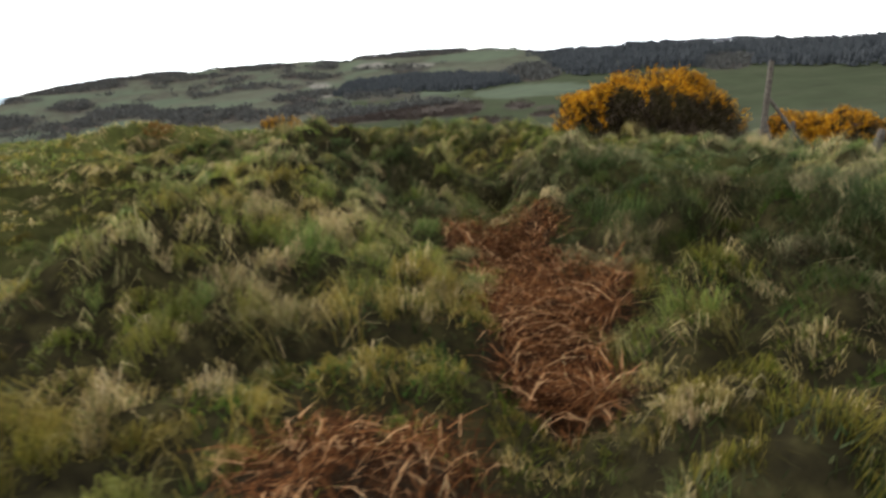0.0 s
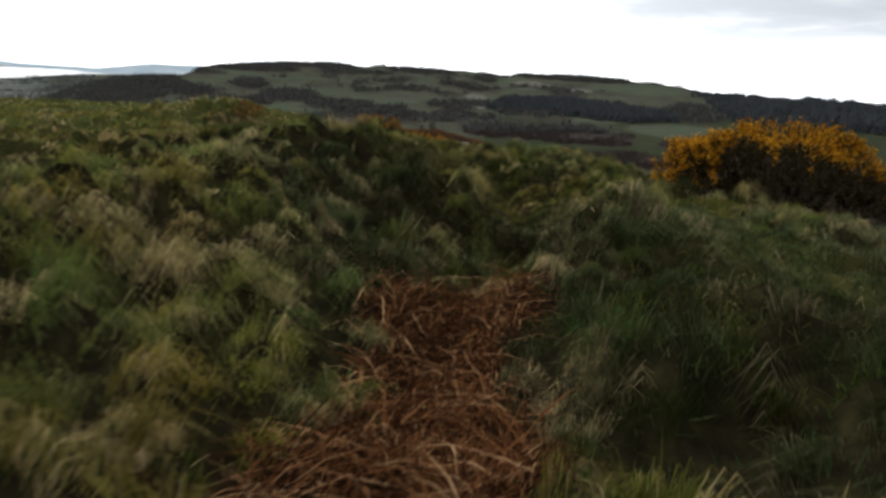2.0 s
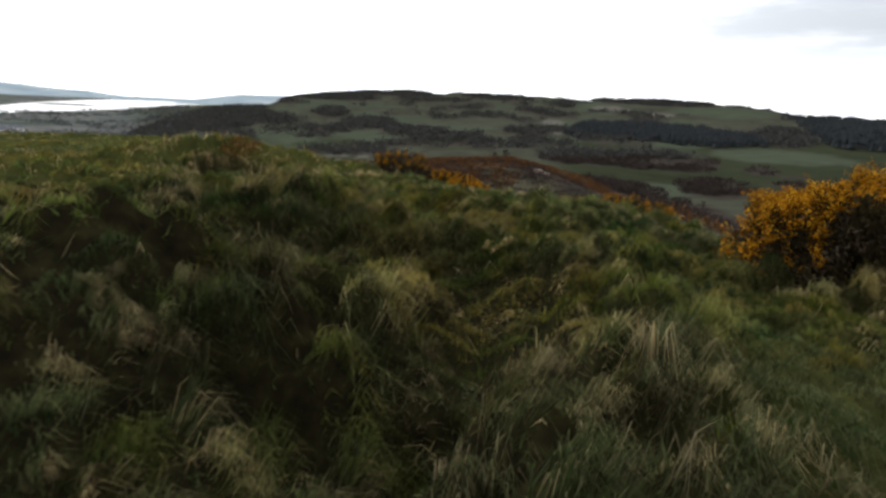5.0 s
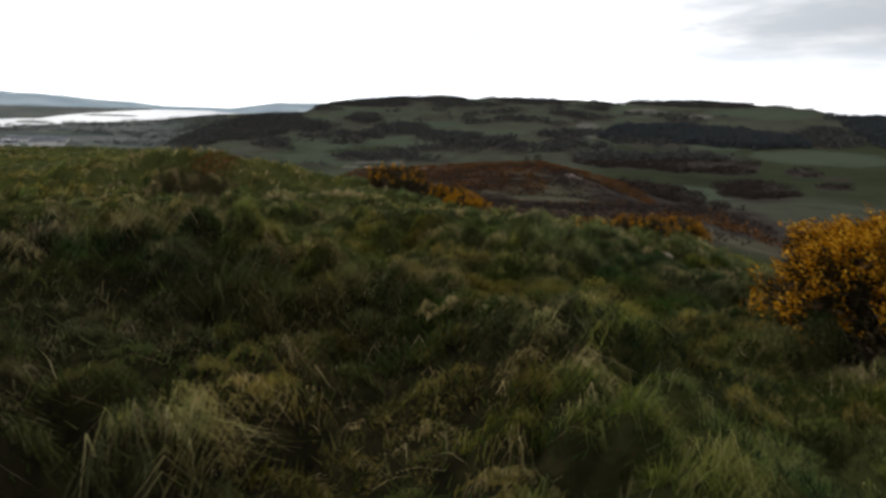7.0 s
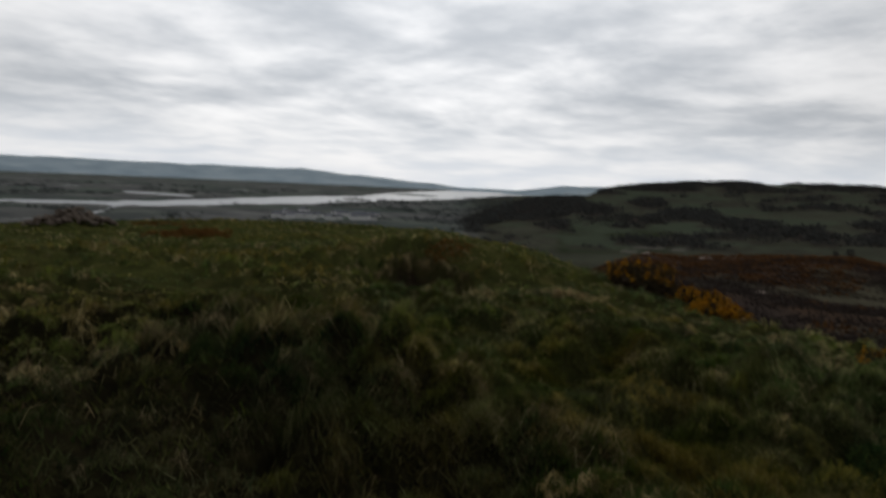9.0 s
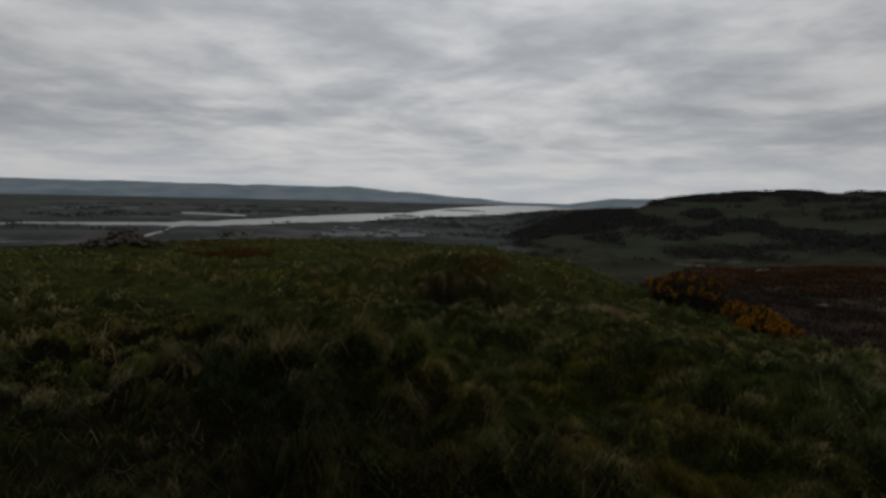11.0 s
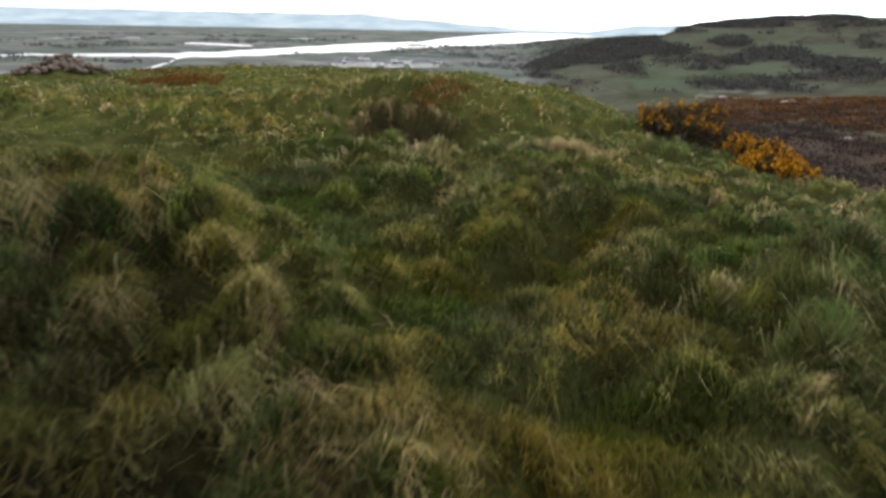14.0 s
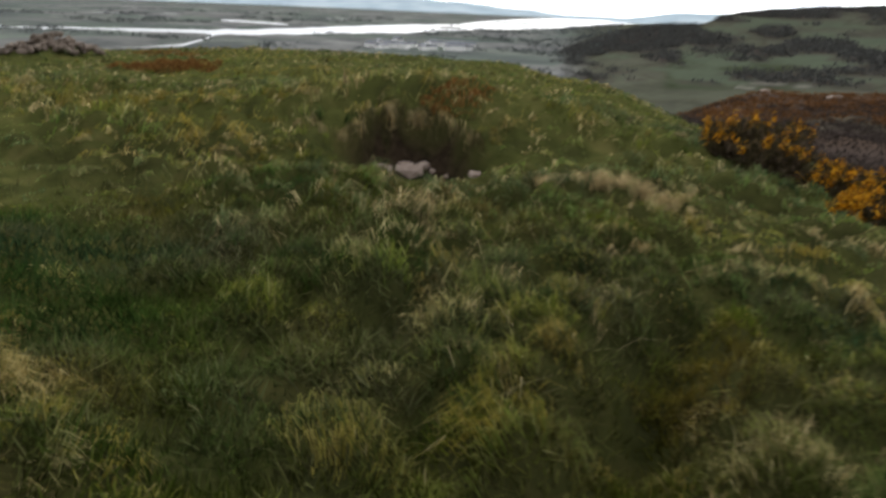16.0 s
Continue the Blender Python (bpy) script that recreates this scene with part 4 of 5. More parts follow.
def dead_stalks():
    """Long bleached stems lying and leaning here and there over the tussocks."""
    g = np.random.default_rng(15)
    n = 1500
    x, y = g.uniform(-4.5, 3.5, n), g.uniform(1.0, 17.0, n)
    d = line_distance(x, y, WALK_LINE)
    keep = (d < 4.5) & (d > 0.45) & (line_distance(x, y, TRACK) > 0.5) & (fbm(x / 1.2, y / 1.2, 64, 3) > g.uniform(0.3, 0.62, n))
    x, y = x[keep], y[keep]
    n = len(x)
    z = land_height(x, y) + g.uniform(0.02, 0.11, n)
    length = g.uniform(0.10, 0.34, n)
    v, q, tr, c = ribbons(np.stack([x, y, z], 1), g.uniform(0, 2 * np.pi, n), length, g.uniform(0.02, 0.16, n), g.uniform(0.0025, 0.0045, n), g.uniform(0.1, 1.2, n),
                          np.stack([g.uniform(0.8, 1.0, n), g.uniform(0.45, 1.0, n), np.full(n, 0.5)], 1))
    return tagged(mesh_object("dead_stalks", v, [q, tr], GRASS, (("blade", c),)), "bleached dead grass stalks strewn over the tussocks", "grass", kind="stuff")


dead_stalks()


def heather_patch(cx, cy, rx, ry, n, seed):
    """Low rust-brown growth on the turf."""
    g = np.random.default_rng(seed)
    a, b = g.uniform(0, 2 * np.pi, n), np.sqrt(g.uniform(0, 1, n))
    x, y = cx + rx * b * np.cos(a), cy + ry * b * np.sin(a)
    z = land_height(x, y) + 0.03
    h = 0.15 * (1 - 0.7 * b) * g.uniform(0.6, 1.2, n)
    return ribbons(np.stack([x, y, z], 1), g.uniform(0, 6.28, n), h * g.uniform(0.2, 0.8, n), h, np.full(n, 0.02), g.uniform(0, 0.4, n), np.zeros((n, 3)))


hv, hq, ht, _ = join([heather_patch(-17.8, 17.6, 0.95, 1.4, 5200, 21), heather_patch(-24.5, 19.5, 1.4, 1.2, 900, 22), heather_patch(-8.15, 19.18, 0.40, 0.62, 420, 23)])
tagged(mesh_object("heather", hv, [hq, ht], HEATHER), "low rust-brown heather and bracken on the turf", "heather", kind="stuff")


# ---------------------------------------------------------------- gorse
def tube(points, radii, sides=6):
    """A bmesh tube along points."""
    bm = bmesh.new()
    rings = []
    for k, (p, r) in enumerate(zip(points, radii)):
        d = (Vector(points[min(k + 1, len(points) - 1)]) - Vector(points[max(k - 1, 0)])).normalized()
        a = d.orthogonal().normalized()
        b = d.cross(a)
        rings.append([bm.verts.new(Vector(p) + (a * math.cos(t) + b * math.sin(t)) * r) for t in (2 * math.pi * s / sides for s in range(sides))])
    for lo, hi in zip(rings, rings[1:]):
        for s in range(sides):
            bm.faces.new((lo[s], lo[(s + 1) % sides], hi[(s + 1) % sides], hi[s]))
    bm.faces.new(rings[0][::-1])
    bm.faces.new(rings[-1])
    return bm


def spikes(points, outward, per, length, width, spread, g):
    """Little pointed leaves in sprays: triangles round each point."""
    n = len(points)
    p = np.repeat(points, per, 0)
    d = np.repeat(outward, per, 0) + g.normal(0, spread, (n * per, 3))
    d /= np.linalg.norm(d, axis=1, keepdims=True)
    s = np.cross(d, g.normal(0, 1, (n * per, 3)))
    s /= np.maximum(np.linalg.norm(s, axis=1, keepdims=True), 1e-6)
    ln = length * g.uniform(0.6, 1.3, (n * per, 1))
    p = p + g.normal(0, length * 0.45, (n * per, 3))
    w = width * g.uniform(0.7, 1.3, (n * per, 1))
    v = np.stack([p - s * w, p + s * w, p + d * ln], 1).reshape(-1, 3)
    return v, np.arange(len(v)).reshape(-1, 3)


def petals(points, outward, per, size, g):
    """Blossom: small folded squares round each point."""
    n = len(points) * per
    p = np.repeat(points, per, 0) + g.normal(0, size * 0.9, (n, 3))
    d = np.repeat(outward, per, 0) + g.normal(0, 0.7, (n, 3))
    d /= np.linalg.norm(d, axis=1, keepdims=True)
    a = np.cross(d, g.normal(0, 1, (n, 3)))
    a /= np.maximum(np.linalg.norm(a, axis=1, keepdims=True), 1e-6)
    b = np.cross(d, a)
    z = size * g.uniform(0.5, 1.0, (n, 1))
    v = np.stack([p - a * z, p - b * z * 0.7 + d * z * 0.3, p + a * z, p + b * z * 0.7 + d * z * 0.3], 1).reshape(-1, 3)
    return v, np.arange(len(v)).reshape(-1, 4)


def gorse(cx, cy, radii, sink, seed, sprays, bloom, label, lumps=0.35, crown_line=0.80, bare=0.0, plume=0.10):
    """One gorse bush: stems from the root, a lumpy crown of spiny sprays, blossom on its upper side."""
    g = np.random.default_rng(seed)
    rx, ry, rz = radii
    base = float(land_height([cx], [cy])[0])
    bush = new("gorse_bush")
    bush.location = (cx, cy, base)
    tagged(bush, label, "bush", group="gorse bushes")

    def shell(n, depth, low):
        d = g.normal(0, 1, (n, 3))
        d /= np.linalg.norm(d, axis=1, keepdims=True)
        d[:, 2] = np.where(d[:, 2] < low, np.abs(d[:, 2]), d[:, 2])
        d /= np.linalg.norm(d, axis=1, keepdims=True)
        lump = 1 + lumps * 2 * (fbm(d[:, 0] * 2.2 + seed + d[:, 2], d[:, 1] * 2.2 + d[:, 2] * 1.4, seed, 3) - 0.5)
        f = lump * (1 - depth * g.uniform(0, 1, n) ** 1.5)
        flat = np.sign(d) * np.abs(d) ** np.array([0.68, 0.68, 0.70])
        return flat * np.array([rx, ry, rz]) * f[:, None] + np.array([0, 0, sink]), d

    for k in range(9):
        a = 2 * math.pi * k / 9 + g.uniform(-0.3, 0.3)
        tip = Vector((rx * 0.72 * math.cos(a), ry * 0.72 * math.sin(a), sink + rz * g.uniform(0.35, 0.75)))
        root = Vector((0.12 * math.cos(a), 0.12 * math.sin(a), -0.05))
        pts = [root, root.lerp(tip, 0.3) + Vector((0, 0, -0.06 * rz)), root.lerp(tip, 0.65) + Vector((g.uniform(-0.1, 0.1), g.uniform(-0.1, 0.1), 0)), tip]
        part("stem", tube(pts, [0.035 * rz + 0.01, 0.026 * rz + 0.008, 0.016, 0.006]), BARK, bush, "bare woody stem")
    p, d = shell(sprays, 0.42, -0.35)
    v, t = spikes(p, d + np.array([0, 0, 0.35]), 9, 0.085, 0.0095, 0.6, g)
    mesh_object("foliage", v, [t], GORSE_GREEN, parent=bush)
    p, d = shell(int(sprays * 0.8), 0.6, -0.6)
    p[:, 2] = p[:, 2] * 0.86 - 0.03
    v, t = spikes(p, d + np.array([0, 0, 0.2]), 8, 0.13, 0.007, 0.9, g)
    tagged(mesh_object("dead_wood", v, [t], GORSE_DEAD, parent=bush), "grey-brown dead inner twigs")
    p, d = shell(int(sprays * bloom * 0.16), 0.10, -0.1)
    p += d * 0.03
    patch = fbm(p[:, 0] * 3.2 + seed, p[:, 1] * 3.2 + p[:, 2] * 2.2, seed + 4, 3)
    level = np.clip((p[:, 2] - sink) / rz, -0.2, 1.2)
    keep = (0.8 * patch + 0.80 * level + 0.22 * np.abs(d[:, 0]) - bare * np.clip(-d[:, 1], 0, 1) * (1 - np.abs(d[:, 0])) + g.normal(0, 0.13, len(p))) > crown_line
    # each shoot is a short plume of blossom
    p, d = p[keep], d[keep]
    shoot = d + np.array([0, 0, 0.7]) + g.normal(0, 0.25, d.shape)
    shoot /= np.linalg.norm(shoot, axis=1, keepdims=True)
    k = np.repeat(np.arange(len(p)), 9)
    p, d = p[k] + shoot[k] * g.uniform(-0.05, plume, (len(k), 1)) + g.normal(0, 0.022, (len(k), 3)), d[k]
    v, q = petals(p, d, 4, 0.019, g)
    tagged(mesh_object("blossom", v, [q], GORSE_FLOWER, parent=bush), "orange-yellow gorse blossom")
    return bush


gorse(4.27, 14.55, (1.84, 1.3, 1.28), 0.22, 31, 7500, 2.6, "big gorse bush with orange-yellow blossom over a dark woody base", 0.34, 0.93, 0.50, 0.16)
gorse(-5.35, 22.35, (0.80, 0.75, 0.58), -0.05, 32, 1000, 0.9, "gorse bush with sparse blossom and bare brown stems", 0.6, 1.06)
gorse(-4.15, 22.55, (0.55, 0.55, 0.55), -0.05, 33, 800, 1.0, "small gorse bush with bright blossom at the edge", 0.5, 0.95)
gorse(-3.35, 21.6, (0.50, 0.45, 0.30), -0.05, 34, 600, 2.2, "low gorse in full blossom on the brow")
gorse(-0.05, 19.7, (0.45, 0.40, 0.36), -0.05, 35, 500, 0.7, "low gorse sprig showing above the brow")
gorse(0.65, 19.6, (0.42, 0.40, 0.30), -0.05, 36, 450, 0.7, "low gorse sprig showing above the brow")
gorse(7.75, 14.0, (1.0, 0.9, 0.75), 0.15, 37, 1600, 3.2, "rounded gorse bush in full blossom beyond the fence")
gorse(1.0, 25.8, (0.7, 0.6, 0.6), 0.1, 38, 600, 1.8, "low gorse sprig on the slope below the brow")


# ---------------------------------------------------------------- fence
def post(p0, p1, r, parent, name="post", label=""):
    """A weathered timber, four-sided with worn arrises and a split top."""
    a, b = Vector(p0), Vector(p1)
    bm = tube([a, a.lerp(b, 0.4) + Vector((0.008, -0.006, 0)), a.lerp(b, 0.93), b], [r, r * 0.98, r * 0.93, r * 0.7], 8)
    return part(name, bm, OLD_WOOD, parent, label)


fence = new("fence")
fz = float(land_height([5.85], [12.6])[0])
fence.location = (5.85, 12.6, fz)
tagged(fence, "old leaning weathered timber fence posts with a brace", "fence")
post((-0.06, 0, -0.2), (0.10, 0.0, 1.72), 0.058, fence)
post((0.02, 0.02, 1.14), (0.66, -0.26, 0.14), 0.034, fence, "brace", "diagonal timber brace")
post((-0.05, -0.12, 0.72), (0.10, -0.36, -0.1), 0.040, fence, "brace", "short dark timber prop")
post((0.42, -0.16, -0.2), (0.48, -0.16, 0.62), 0.045, fence)
post((1.45, -0.80, -0.7), (1.68, -0.86, 0.45), 0.075, fence)


# ---------------------------------------------------------------- stones
def stone(name, x, y, size, seed, material, parent=None, z=None, squash=0.6, fine=2):
    """An uneven angular stone, resting a little into what it lies on."""
    g = random.Random(seed)
    bm = bmesh.new()
    bmesh.ops.create_icosphere(bm, subdivisions=fine, radius=1.0)
    sx, sy, sz = size * g.uniform(0.8, 1.3), size * g.uniform(0.6, 1.0), size * squash * g.uniform(0.7, 1.2)
    off = Vector((g.uniform(0, 50), g.uniform(0, 50), g.uniform(0, 50)))
    for v in bm.verts:
        n = noise.noise(v.co * 1.1 + off) * 0.55 + noise.noise(v.co * 2.8 + off) * 0.30
        c = v.co * (1 + n)
        c = Vector([math.copysign(abs(t) ** 0.8, t) for t in c])
        v.co = Vector((c.x * sx, c.y * sy, c.z * sz))
    spin = Matrix.Rotation(g.uniform(0, 6.28), 3, "Z") @ Matrix.Rotation(g.uniform(-0.3, 0.3), 3, "X")
    for v in bm.verts:
        v.co = spin @ v.co
    me = bpy.data.meshes.new(name)
    bm.to_mesh(me)
    bm.free()
    me.materials.append(material)
    ob = new(name, me)
    zz = float(land_height([x], [y])[0]) + sz * 0.55 if z is None else z
    if parent is None:
        ob.location = (x, y, zz)
    else:
        ob.parent = parent
        ob.location = (x - parent.location.x, y - parent.location.y, zz - parent.location.z)
    return ob


cairn = new("cairn")
cairn.location = (-23.2, 15.85, float(land_height([-23.2], [15.85])[0]))
tagged(cairn, "low spread heap of brown lichened stones on the brow", "cairn")
g = random.Random(9)
for k in range(240):
    a, b = g.uniform(0, 6.283), math.sqrt(g.uniform(0, 1))
    px, py = -23.2 + 0.85 * b * math.cos(a) + 0.3 * b * math.sin(a), 15.85 + 1.35 * b * math.sin(a)
    lift = 0.30 * (1 - b ** 1.3) * g.uniform(0.0, 1.0)
    stone("stone", px, py, g.uniform(0.055, 0.125), 900 + k, STONE, cairn, float(land_height([px], [py])[0]) + lift + 0.05, 0.75, 1)

# along the line of the hollow, across it, size
RUBBLE = ((0.55, -0.24, 0.21, "broad flat pinkish-grey stone lying in the hollow"), (0.66, -0.30, 0.13, "upright pinkish stone in the hollow"), (0.55, -0.62, 0.18, "long pale grey stone in the hollow"),
          (0.68, -0.06, 0.12, "rounded pinkish stone in the hollow"), (0.20, -0.46, 0.10, "pale stone at the lip of the hollow"), (0.10, -0.24, 0.07, "small white stone at the lip of the hollow"),
          (0.30, -0.76, 0.09, "dark grey stone half sunk in the hollow"), (0.60, 0.10, 0.06, "small grey stone in the hollow"), (0.66, 0.30, 0.05, "small grey stone in the hollow"),
          (0.45, 0.42, 0.05, "small grey stone in the hollow"), (0.40, -0.06, 0.06, "small grey stone in the hollow"), (-0.10, 0.72, 0.08, "small white stone on the grass"),
          (0.25, 0.74, 0.12, "low pinkish stone beside the hollow"), (0.50, -0.80, 0.07, "dark grey stone half sunk in the hollow"))
for k, (u, v, size, label) in enumerate(RUBBLE):
    v = 0.9 * v + 0.20
    px, py = PIT[0] + u * PIT_U[0] + v * PIT_V[0], PIT[1] + u * PIT_U[1] + v * PIT_V[1]
    tagged(stone("stone", px, py, size * 0.95, 300 + k, PALE_STONE, squash=0.62, fine=1), label, "stone", group="loose stones")
for k, (px, py, size) in enumerate(((-13.05, 16.0, 0.065), (-13.4, 15.85, 0.045))):
    tagged(stone("stone", px, py, size, 330 + k, PALE_STONE), "small white stone on the turf", "stone", group="loose stones")
tagged(stone("stone", 1.35, 16.1, 0.08, 340, PALE_STONE), "small pale stone in short turf", "stone", group="loose stones")


# ---------------------------------------------------------------- woods, scrub and houses of the valley
def scatter(n, r0, r1, a0, a1, accept, g):
    r = np.sqrt(g.uniform(r0 * r0, r1 * r1, n))
    az = g.uniform(a0, a1, n)
    x, y = ORIGIN[0] - r * np.sin(np.radians(az)), ORIGIN[1] + r * np.cos(np.radians(az))
    keep = accept(x, y, r, az)
    return x[keep], y[keep]


def conifers(x, y, height, g):
    """Spruces: two tiers of drooping boughs each, with a ragged skirt."""
    n = len(x)
    z = land_height(x, y)
    h = height * g.uniform(0.7, 1.2, n)
    vs, ts = [], []
    for lo, hi, wide in ((0.12, 0.70, 0.24), (0.48, 1.0, 0.15)):
        a = np.linspace(0, 2 * np.pi, 7)[:-1][None, :] + g.uniform(0, 6, (n, 1))
        rr = (h * wide)[:, None] * g.uniform(0.7, 1.25, (n, 6))
        ring = np.stack([x[:, None] + rr * np.cos(a), y[:, None] + rr * np.sin(a), (z + h * lo)[:, None] + h[:, None] * g.uniform(-0.05, 0.05, (n, 6))], 2)
        apex = np.stack([x, y, z + h * hi], 1)[:, None, :]
        v = np.concatenate([ring, apex], 1)
        idx = (np.arange(n) * 7)[:, None, None] + np.stack([np.arange(6), (np.arange(6) + 1) % 6, np.full(6, 6)], 1)[None]
        ts.append(idx.reshape(-1, 3) + sum(len(q) for q in vs))
        vs.append(v.reshape(-1, 3))
    return np.concatenate(vs), np.concatenate(ts)


def crowns(x, y, height, wide, leaves, size, g, sink=0.0):
    """Loose crowns of twigs and leaf clumps for trees and shrubs too many to count."""
    n = len(x)
    z = land_height(x, y) - sink
    h = height * g.uniform(0.6, 1.3, n)
    d = g.normal(0, 1, (n, leaves, 3))
    d /= np.linalg.norm(d, axis=2, keepdims=True)
    d *= g.uniform(0.35, 1.0, (n, leaves, 1))
    w = (wide * g.uniform(0.6, 1.3, n))[:, None]
    p = np.stack([x[:, None] + d[..., 0] * w, y[:, None] + d[..., 1] * w, z[:, None] + h[:, None] * (0.52 + 0.48 * d[..., 2])], 2).reshape(-1, 3)
    o = (d + np.array([0, 0, 0.5])).reshape(-1, 3)
    return spikes(p, o, 1, size, size * 0.36, 0.5, g)


def rise(x, y):
    """Angle of the ground to eye level, seen from the hilltop."""
    return np.degrees(np.arctan2(land_height(x, y) - 1.6, polar(x, y)[0]))


g = np.random.default_rng(77)
fx, fy = scatter(14000, 430, 900, -6.2, 9.5, lambda x, y, r, az: (rise(x, y) > np.interp(az, (-5.8, -2.6, -0.5, 4.0, 9.3), (-2.05, -2.4, -2.3, -2.05, -2.05)) + 0.3 * (fbm(az * 1.2, az * 0, 81) - 0.5))
                 & (rise(x, y) < np.interp(az, (-5.9, -4.4, -1.3, 3.2, 7.2, 8.3, 9.4), (-1.75, -1.25, -0.98, -0.95, -1.0, -1.25, -1.95)) + 0.3 * (fbm(az * 1.4, az * 0 + 7, 84) - 0.5)), g)
fv, ft = conifers(fx, fy, 6.0 * (0.75 + 0.5 * fbm(fx / 35, fy / 35, 99, 3)), g)
tagged(mesh_object("conifer_plantation", fv, [ft], CONIFER), "dark block of planted conifers on the far hillside", "forest", kind="stuff")
fx, fy = scatter(12500, 430, 1008, -48, -6.8, lambda x, y, r, az: (rise(x, y) > np.interp(az, (-48, -32.5, -24.3, -20, -15.7, -13, -9.9, -7.6), (-2.7, -2.5, -1.95, -1.7, -1.7, -1.95, -1.6, 0.0)) + 0.25 * (fbm(az * 1.1, az * 0, 82) - 0.5))
                 & (((az + 22.5) / 2.0) ** 2 + ((rise(x, y) + 1.5) / 0.5) ** 2 > 1) & (fbm(x / 45, y / 45, 83) > 0.2), g)
fv, ft = conifers(fx, fy, 9.0 * (0.35 + 0.65 * step(-polar(fx, fy)[1], 7.0, 12.0)) * (0.70 + 0.6 * fbm(polar(fx, fy)[1] * 1.4, fx / 60, 98, 3)), g)
tagged(mesh_object("conifer_forest", fv, [ft], CONIFER), "dark conifer forest along the ridge", "forest", kind="stuff")
bx, by = scatter(16000, 440, 1015, -26, 45, lambda x, y, r, az: (np.maximum(parcels(x, y)[:, 0], land_cover(x, y)[:, 1]) > g.uniform(0.45, 0.9, len(x))) & (r < 985), g)
bv, bt = crowns(bx, by, 2.8, 5.0, 14, 2.2, g)
tagged(mesh_object("hillside_woods", bv, [bt], BROADLEAF), "bare grey-brown woods and hedges on the long hill", "woodland", kind="stuff")
hx, hy = scatter(1500, 980, 1003, -6, 33, lambda x, y, r, az: fbm(az * 0.8, az * 0 + 3, 85) > 0.46, g)
bv, bt = crowns(hx, hy, 2.0, 4.0, 12, 1.3, g)
tagged(mesh_object("skyline_trees", bv, [bt], BROADLEAF), "dark scrubby trees along the hill's skyline", "woodland", kind="stuff")
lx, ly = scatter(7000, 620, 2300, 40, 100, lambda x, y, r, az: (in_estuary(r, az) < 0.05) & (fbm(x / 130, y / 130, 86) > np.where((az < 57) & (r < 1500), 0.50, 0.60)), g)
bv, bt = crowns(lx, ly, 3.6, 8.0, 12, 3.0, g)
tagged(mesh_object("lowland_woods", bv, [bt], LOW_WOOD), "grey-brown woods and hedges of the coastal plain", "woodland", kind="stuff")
sx_, sy_ = scatter(5200, 38, 205, -16, 40, lambda x, y, r, az: (fbm(x / 14, y / 14, 87) > 0.36 + 0.10 * step(r, 140, 200) + 0.25 * step(-az, -4, 12) + 0.3 * step(r, 110 + 5.0 * az, 150 + 5.0 * az) * step(-az, -10, 0)) & (r > 42) & (r < 172 + 30 * fbm(x / 25, y / 25, 97)), g)
bv, bt = crowns(sx_, sy_, 0.55, 2.6, 44, 0.30, g, 0.1)
tagged(mesh_object("scrub", bv, [bt], SCRUB), "bare purple-brown scrub covering the moor slope", "scrub", kind="stuff")
sx_, sy_ = scatter(8500, 60, 228, -18, 40, lambda x, y, r, az: (fbm(x / 20, y / 20, 88) > 0.60 - 0.40 * step(r, 150, 190) + 0.25 * step(-az, -2, 14)) & (r < np.where(az < 8, 110 + 11 * np.clip(az + 2, -6, 10), 225)), g)
bv, bt = crowns(sx_, sy_, 0.6, 1.1, 18, 0.40, g, 0.05)
tagged(mesh_object("bracken_slope", bv, [bt], SPUR_BRACKEN), "rust-orange dead bracken over the spur", "bracken", kind="stuff")
vx, vy = scatter(9000, 200, 440, -12, 20, lambda x, y, r, az: (parcels(x, y)[:, 0] > 0.4) & (fbm(x / 25, y / 25, 89) > g.uniform(0.35, 0.6, len(x))), g)
bv, bt = crowns(vx, vy, 1.8, 2.0, 16, 0.9, g)
tagged(mesh_object("valley_scrub", bv, [bt], SCRUB), "brown scrub along the valley side", "scrub", kind="stuff")


def lone_tree(x, y, h, seed):
    g = np.random.default_rng(seed)
    tree = new("tree")
    tree.location = (x, y, float(land_height([x], [y])[0]) - 0.1)
    tagged(tree, "lone dark hawthorn tree on the brown spur", "tree", group="lone trees")
    part("trunk", tube([(0, 0, 0), (0.05 * h, 0, 0.2 * h), (0.02 * h, 0.03 * h, 0.45 * h)], [0.05 * h, 0.035 * h, 0.02 * h]), BARK, tree)
    for k in range(4):
        a = k * 1.6 + g.uniform(-0.3, 0.3)
        part("limb", tube([(0.04 * h, 0.01 * h, 0.25 * h), (0.2 * h * math.cos(a), 0.2 * h * math.sin(a), 0.5 * h), (0.33 * h * math.cos(a), 0.33 * h * math.sin(a), 0.72 * h)], [0.025 * h, 0.016 * h, 0.008 * h], 5), BARK, tree)
    d = g.normal(0, 1, (190, 3))
    d /= np.linalg.norm(d, axis=1, keepdims=True)
    f = 0.55 + 0.5 * fbm(d[:, 0] * 2 + seed, d[:, 1] * 2 + d[:, 2], seed)
    p = d * f[:, None] * np.array([0.42, 0.42, 0.36]) * h * g.uniform(0.5, 1.1, (190, 1)) + np.array([0, 0, 0.62 * h])
    v, t = spikes(p, d, 5, 0.07 * h, 0.018 * h, 0.8, g)
    mesh_object("crown", v, [t], BROADLEAF, parent=tree)
    return tree


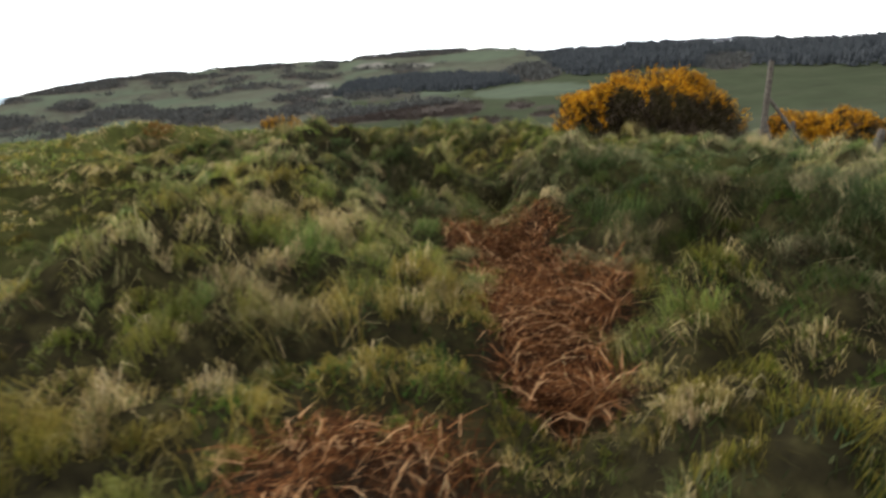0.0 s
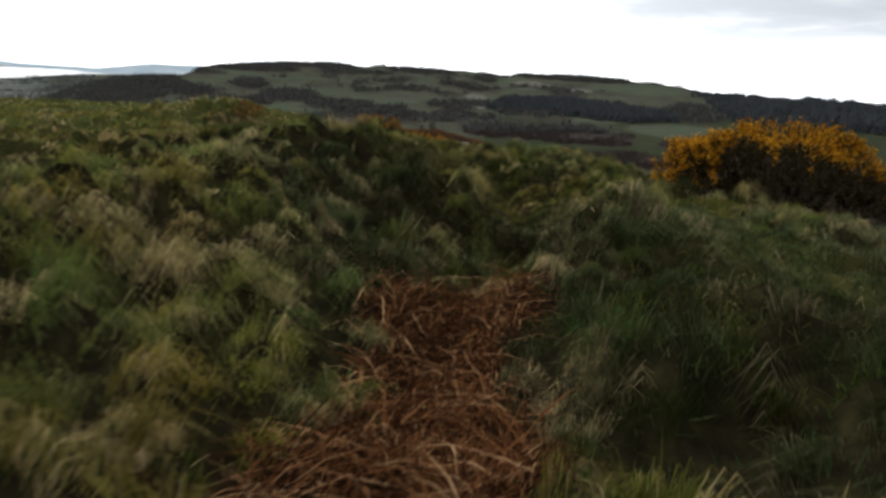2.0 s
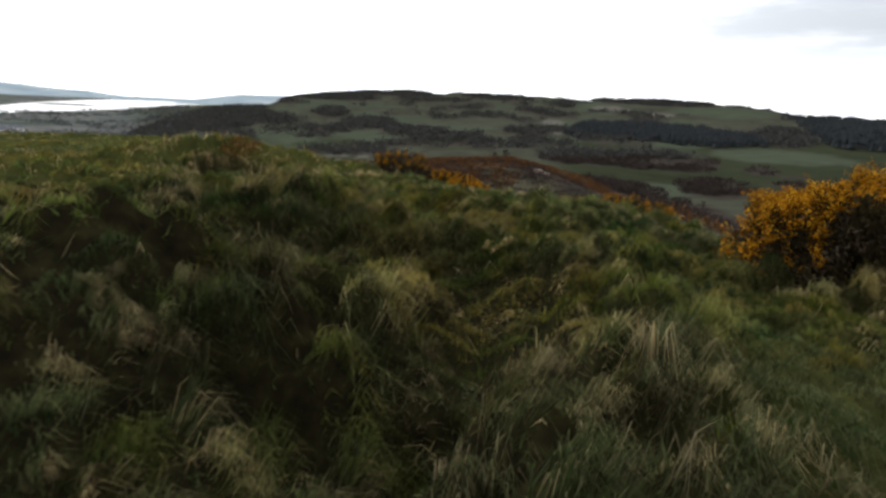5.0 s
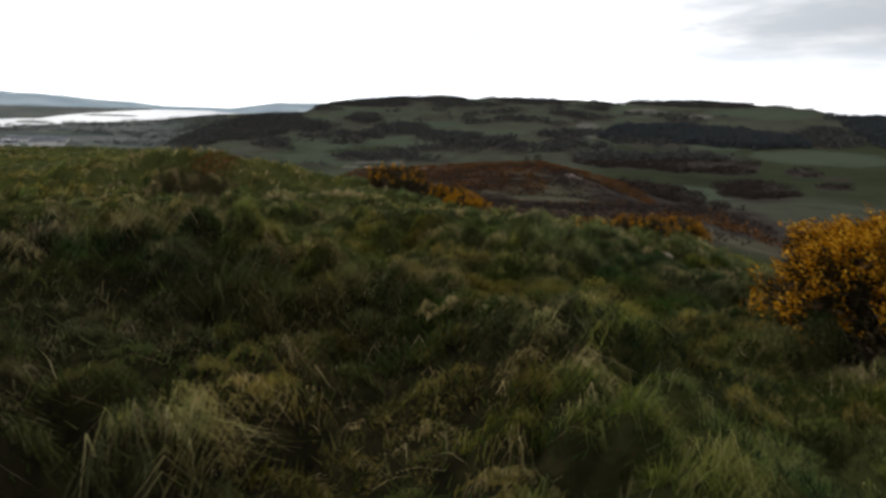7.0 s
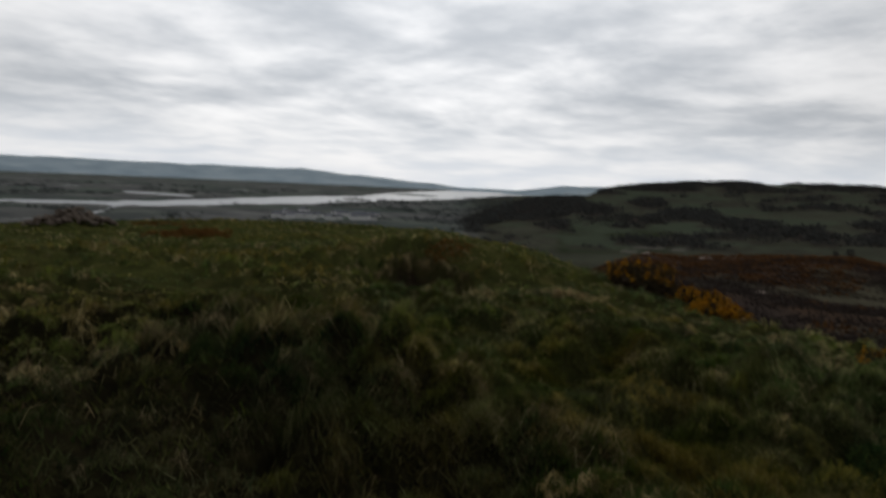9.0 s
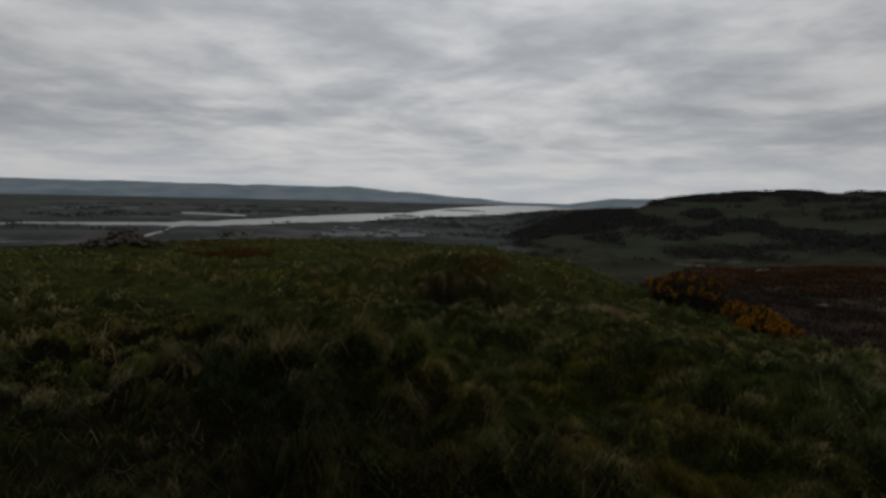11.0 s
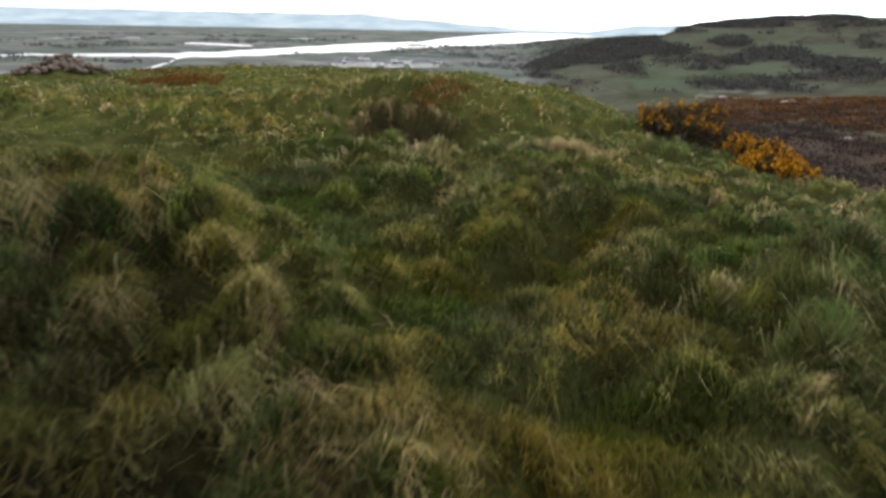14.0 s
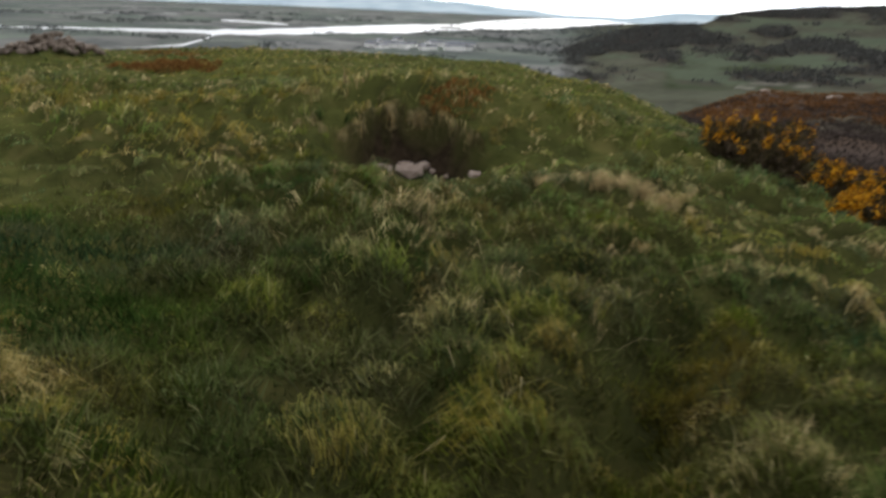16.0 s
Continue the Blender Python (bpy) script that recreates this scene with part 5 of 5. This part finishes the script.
for az, r, h in ((14.2, 205, 3.2), (15.1, 202, 2.2)):
    lone_tree(ORIGIN[0] - r * math.sin(radians(az)), ORIGIN[1] + r * math.cos(radians(az)), h, int(r))

for k, (az, r, size) in enumerate(((28.6, 196, 1.5), (27.6, 198, 0.9), (24.0, 190, 1.6), (11.3, 150, 1.3), (10.6, 152, 0.9), (19.8, 120, 1.1))):
    px, py = ORIGIN[0] - r * math.sin(radians(az)), ORIGIN[1] + r * math.cos(radians(az))
    tagged(stone("rock_outcrop", px, py, size, 700 + k, PALE_STONE, squash=0.45), "pale bare rock showing through brown moor", "rock", group="rock outcrops")


def house(x, y, turn, wide, deep, tall, label="small white house with a grey slate roof, far below", group="houses on the plain"):
    h = new("house")
    h.location, h.rotation_euler = (x, y, float(land_height([x], [y])[0]) - 0.3), (0, 0, turn)
    tagged(h, label, "house", group=group)
    bm = bmesh.new()
    bmesh.ops.create_cube(bm, size=1, matrix=Matrix.Translation((0, 0, tall / 2)) @ Matrix.Diagonal((wide, deep, tall, 1)))
    part("wall", bm, RENDER_WALL, h)
    bm = bmesh.new()
    w, d, o = wide / 2 + 0.3, deep / 2 + 0.4, tall + deep * 0.38
    v = [bm.verts.new(c) for c in ((-w, -d, tall), (w, -d, tall), (w, d, tall), (-w, d, tall), (-w, 0, o), (w, 0, o))]
    for f in ((0, 1, 5, 4), (2, 3, 4, 5), (0, 4, 3), (1, 2, 5), (3, 2, 1, 0)):
        bm.faces.new([v[q] for q in f])
    part("roof", bm, SLATE, h)


g = random.Random(4)
for k in range(22):
    az, r = g.uniform(51.5, 60), g.uniform(880, 1010)
    house(ORIGIN[0] - r * math.sin(radians(az)), ORIGIN[1] + r * math.cos(radians(az)), g.uniform(0, 3.14), g.uniform(9, 24), g.uniform(7, 10), g.uniform(4, 6.5))
for az, r, wide, tall in ((-21.7, 800, 14, 5.0), (-22.6, 806, 10, 6.5), (-23.4, 798, 18, 4.5)):
    house(ORIGIN[0] - r * math.sin(radians(az)), ORIGIN[1] + r * math.cos(radians(az)), radians(az) + 0.2, wide, 7.0, tall, "pale farm building below the forest on the hill", "hill farm")
